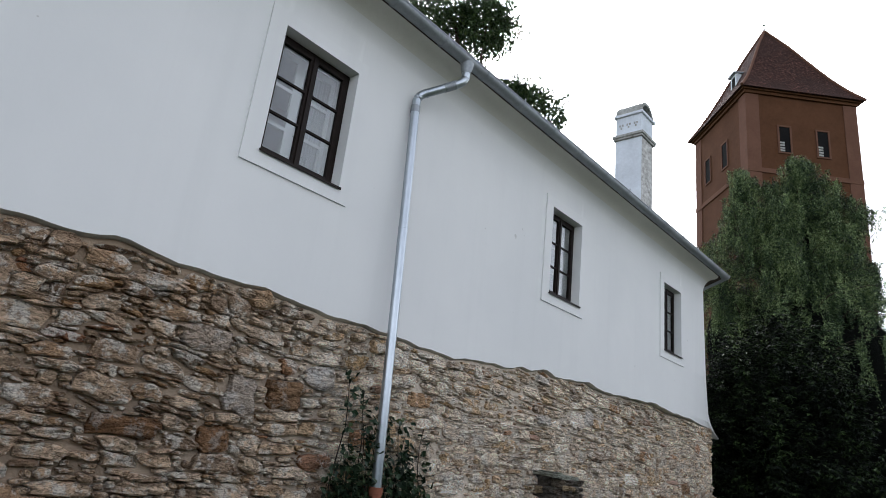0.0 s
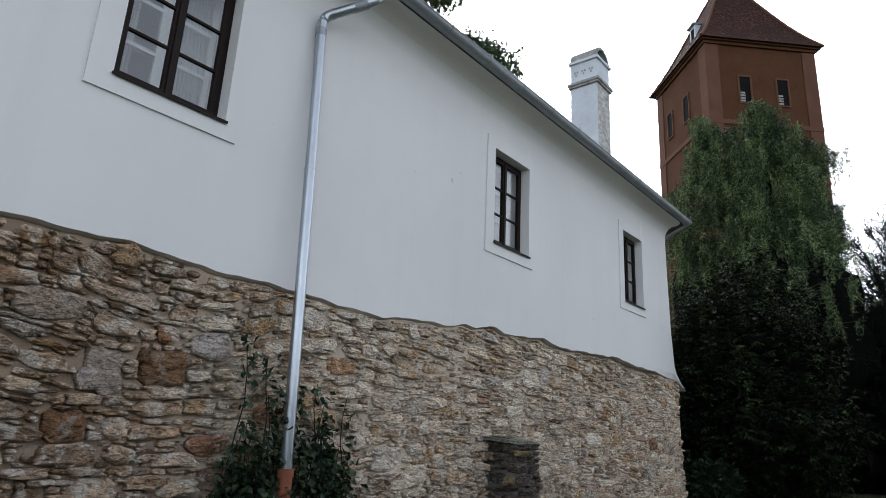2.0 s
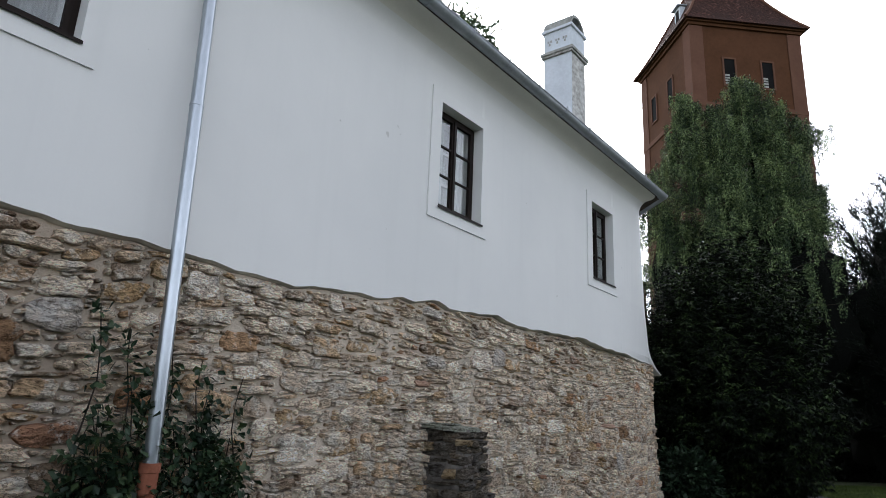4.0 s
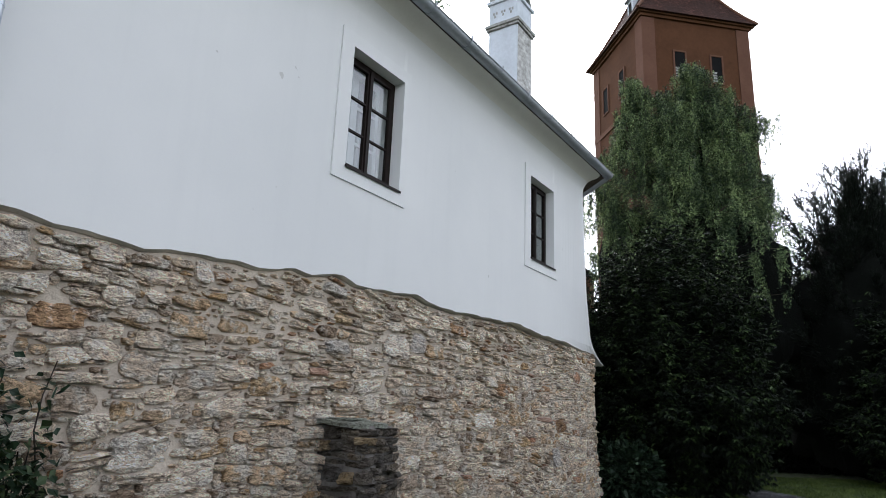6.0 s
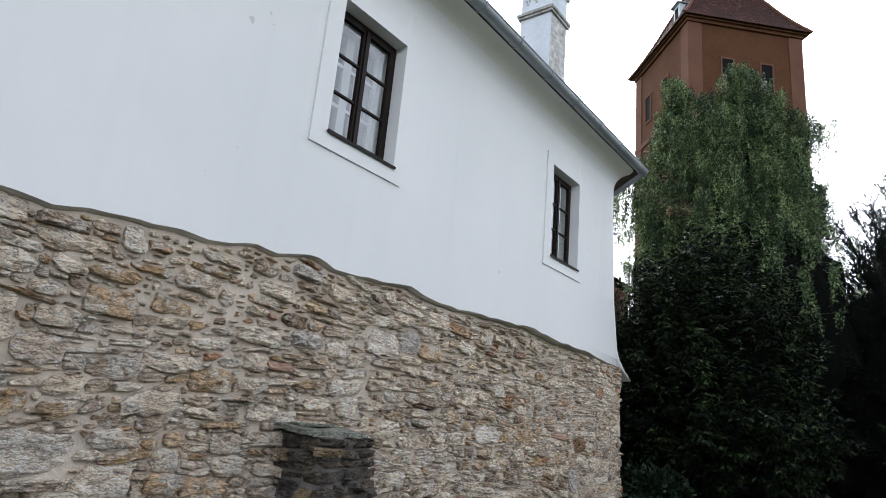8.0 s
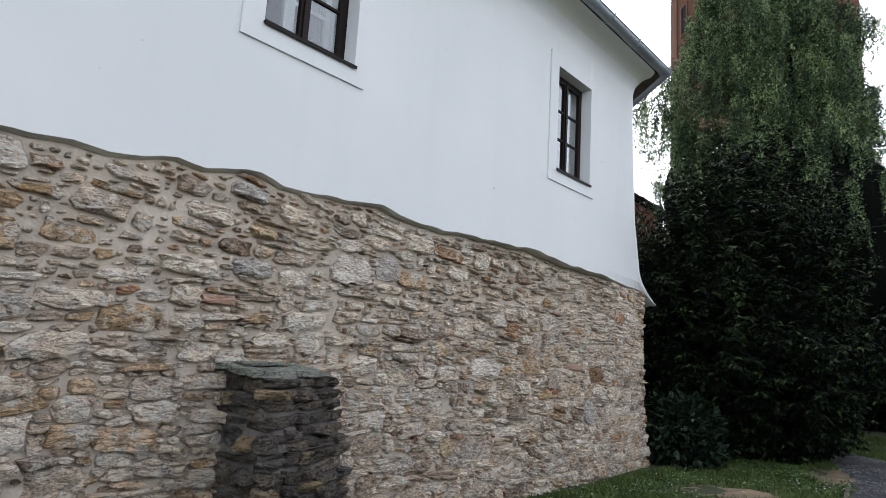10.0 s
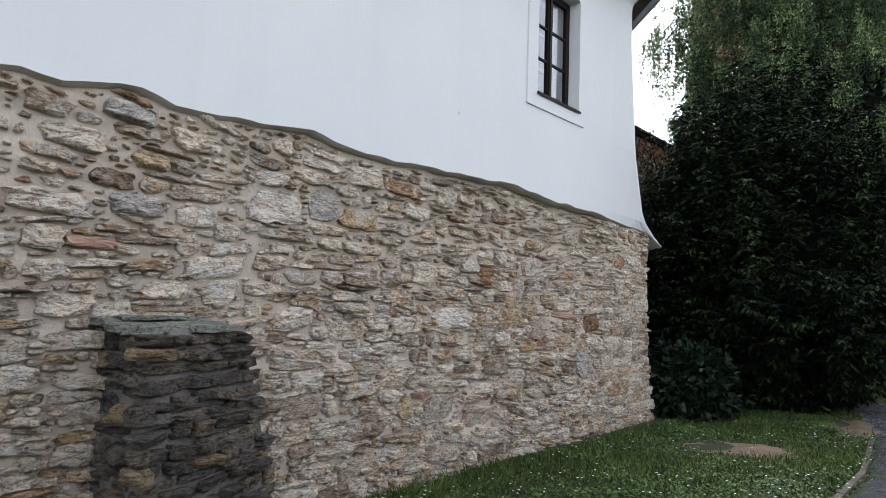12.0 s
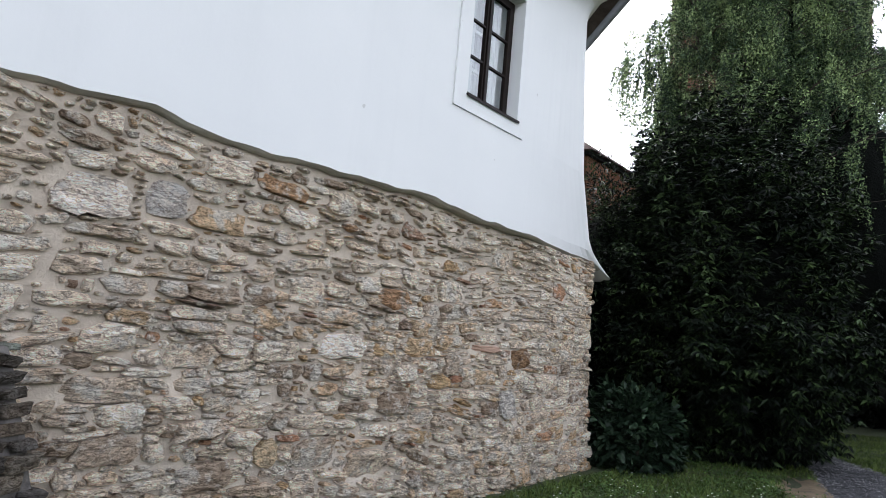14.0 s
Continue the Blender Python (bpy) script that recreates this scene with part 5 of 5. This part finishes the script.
        part("capping_slab", bm, GREEN_SLATE, root, "grey-green slate slab")


pier()

# single stones that stand out: along the wall, height, width, height of the stone, tone
MARKED = [(9.69, 2.19, 0.5, 0.27, "pale"), (10.2, 2.27, 0.28, 0.27, "grey"), (8.66, 2.36, 0.27, 0.14, "ochre"), (12.02, 1.3, 0.5, 0.23, "pale"), (14.97, 0.68, 0.36, 0.34, "grey"),
          (15.18, 1.25, 0.34, 0.24, "brown"), (14.37, 1.35, 0.5, 0.09, "brick"), (8.56, 2.03, 0.3, 0.15, "grey"), (8.5, 2.66, 0.34, 0.15, "grey"), (11.29, 0.4, 0.2, 0.2, "ochre"),
          (6.38, 0.95, 0.52, 0.28, "pale"), (6.75, 2.5, 0.19, 0.2, "pale"), (5.12, 2.4, 0.32, 0.22, "pale"), (3.5, 1.7, 0.42, 0.3, "brown"), (1.94, 1.22, 0.6, 0.18, "brown"),
          (2.78, 1.19, 0.25, 0.24, "brown"), (2.51, 2.1, 0.48, 0.23, "grey"), (3.93, 1.96, 0.38, 0.25, "grey"), (1.92, 2.5, 0.5, 0.15, "pale"), (3.0, 1.64, 0.31, 0.36, "grey"), (8.3, 1.74, 0.3, 0.08, "brick")]


def wall_stones():
    """Rubble: seeds of many sizes grow until they meet, so that every stone fits its neighbours with a mortar joint between."""
    rng = np.random.default_rng(11)
    s0, z0, cell = -4.5, -0.4, 0.02
    length, high = 24.0, 3.4
    tones = {"pale": PALE_STONE, "ochre": OCHRE_STONE, "brown": BROWN_STONE, "grey": GREY_STONE, "brick": BRICK}

    def free(nu, nv):
        ok = np.ones((nu, nv), bool)
        zs = z0 + (np.arange(nv) + 1.0) * cell
        for i in range(nu):
            ok[i] = zs < edge_z(s0 + i * cell) - 0.012
        ok[int((8.5 - s0) / cell):int((9.2 - s0) / cell), :int((1.12 - z0) / cell)] = False
        for s, z, w, h, _ in MARKED:
            ok[int((s - w / 2 - s0) / cell):int((s + w / 2 - s0) / cell), int((z - h / 2 - z0) / cell):int((z + h / 2 - z0) / cell)] = False
        return ok
    classes = [(110, 0.3, 0.5, 0.16, 0.26), (1500, 0.22, 0.46, 0.09, 0.19), (5000, 0.14, 0.34, 0.08, 0.16), (9000, 0.16, 0.42, 0.04, 0.08), (14000, 0.08, 0.2, 0.05, 0.1), (0, 0.06, 0.14, 0.04, 0.06)]
    seeds = [(s - s0, z - z0, w, h, tone) for s, z, w, h, tone in MARKED] + [(*r, "") for r in pack(length, high, cell, classes, rng, free)]
    # grow the seeds on a fine grid
    step = 0.01
    nu, nv = int(length / step), int(high / step)
    best, owner = np.full((nu, nv), 1.32), np.full((nu, nv), -1)
    shapes = []
    for i, (u, v, w, h, tone) in enumerate(seeds):
        lean = 0.35 * noise.noise((u * 0.5, v * 0.8, 5)) + rng.normal() * 0.1 if not tone else 0.0
        shapes.append((math.cos(lean), math.sin(lean)))
        r = 0.75 * math.hypot(w, h) + step
        i0, i1, j0, j1 = max(0, int((u - r) / step)), min(nu, int((u + r) / step)), max(0, int((v - r) / step)), min(nv, int((v + r) / step))
        du, dv = (np.arange(i0, i1)[:, None] + 0.5) * step - u, (np.arange(j0, j1)[None] + 0.5) * step - v
        c, sn = shapes[-1]
        p = rng.uniform(3.0, 6.0) if tone else rng.uniform(2.2, 5.0)
        wob = 1 + 0.1 * np.sin(7 * np.arctan2(dv, du) + i)
        d = ((np.abs(du * c + dv * sn) * 2 / w) ** p + (np.abs(dv * c - du * sn) * 2 / h) ** p) ** (1 / p) * wob
        win = best[i0:i1, j0:j1]
        closer = d < win
        win[closer] = d[closer]
        owner[i0:i1, j0:j1][closer] = i
    reach_ = np.linspace(0.04, 1.4, 46)
    joined_v, joined_f, count, single = [], [], 0, 0
    for i, (u, v, w, h, tone) in enumerate(seeds):
        if w < 0.09 and rng.random() < 0.25:
            continue
        n = 16 if w > 0.24 else 12 if w > 0.13 else 9
        c, sn = shapes[i]
        q = np.linspace(0, 2 * math.pi, n, endpoint=False) + rng.uniform(-0.16, 0.16, n)
        way = np.stack([np.cos(q) * w / 2, np.sin(q) * h / 2], 1)
        way = np.stack([way[:, 0] * c - way[:, 1] * sn, way[:, 0] * sn + way[:, 1] * c], 1)
        at = np.array([u, v]) + way[:, None] * reach_[None, :, None]
        a, b = np.clip((at[..., 0] / step).astype(int), 0, nu - 1), np.clip((at[..., 1] / step).astype(int), 0, nv - 1)
        out = owner[a, b] != i
        far = np.where(out.any(1), reach_[out.argmax(1)], 1.4)
        s, z = s0 + u, z0 + v
        joint = (0.003 + 0.012 * float(smoothstep(1.6, 2.3, z) * smoothstep(5.5, 7.5, s)) + 0.005 * float(smoothstep(10.0, 13.0, s)) + 0.011 * max(0.0, 0.5 + noise.noise((s * 0.6, z * 0.9, 8)))) * rng.uniform(0.6, 1.4, n)
        rim = way * (np.maximum(far - joint / np.linalg.norm(way, axis=1), 0.25) * rng.uniform(0.91, 1.06, n))[:, None]
        proud = rng.uniform(0.034, 0.07) * (1.15 if w > 0.2 else 0.9) + 0.014 * noise.noise((s * 0.8, z * 0.8, 2)) + (0.012 if s < 5 else 0)
        proud *= 1 - 0.35 * float(smoothstep(15.0, 16.5, s))
        if tone == "grey" and z > 2.2 and s > 10:
            proud = 0.034
        tilt = (rng.normal(size=2) * 0.13 + [0, -0.06]) * (0.35 if s > 15.4 else 1.0)
        ring0 = np.column_stack([rim * 1.02, np.full(n, -0.05)])
        ring1 = np.column_stack([rim, proud * rng.uniform(0.42, 0.95, n) + rim @ tilt])
        inner = rim * rng.uniform(0.58, 0.86, (n, 1))
        ring2 = np.column_stack([inner, proud * rng.uniform(0.8, 1.2, n) + inner @ tilt])
        verts = np.concatenate([ring0, ring1, ring2, [[*(rng.normal(size=2) * 0.1 * [w, h]), proud * rng.uniform(0.9, 1.15)]]])
        k, e = np.arange(n), (np.arange(n) + 1) % n
        faces = np.concatenate([np.stack(t, 1) for t in ((k, e, n + e), (k, n + e, n + k), (n + k, n + e, 2 * n + e), (n + k, 2 * n + e, 2 * n + k), (2 * n + k, 2 * n + e, 0 * k + 3 * n))])
        (x, y), (nx, ny) = wall_at(s, 1.42)
        d = batter(z, s) + 0.03 * noise.noise((s * 1.3, z * 1.3, 0)) - 0.03
        m = Matrix.Translation((x + nx * d, y + ny * d, z)) @ Matrix.Rotation(math.atan2(ny, nx) + math.pi / 2, 4, "Z") @ Matrix.Rotation(math.pi / 2, 4, "X")
        if tone or (9.4 < s < 12.4 and single < 270):
            single += not tone
            me = bpy.data.meshes.new("stone")
            me.from_pydata(verts.tolist(), [], faces.tolist())
            link("brick" if tone == "brick" else "stone", me, tones[tone] if tone else STONE, WALL_STONE).matrix_basis = m
            continue
        a = np.array(m)
        joined_v.append(verts @ a[:3, :3].T + a[:3, 3])
        joined_f.append(faces + count)
        count += len(verts)
    tagged(arrays("stones", np.concatenate(joined_v), np.concatenate(joined_f), STONE, WALL_STONE), "grey and brown rubble stones", kind="stuff")


wall_stones()
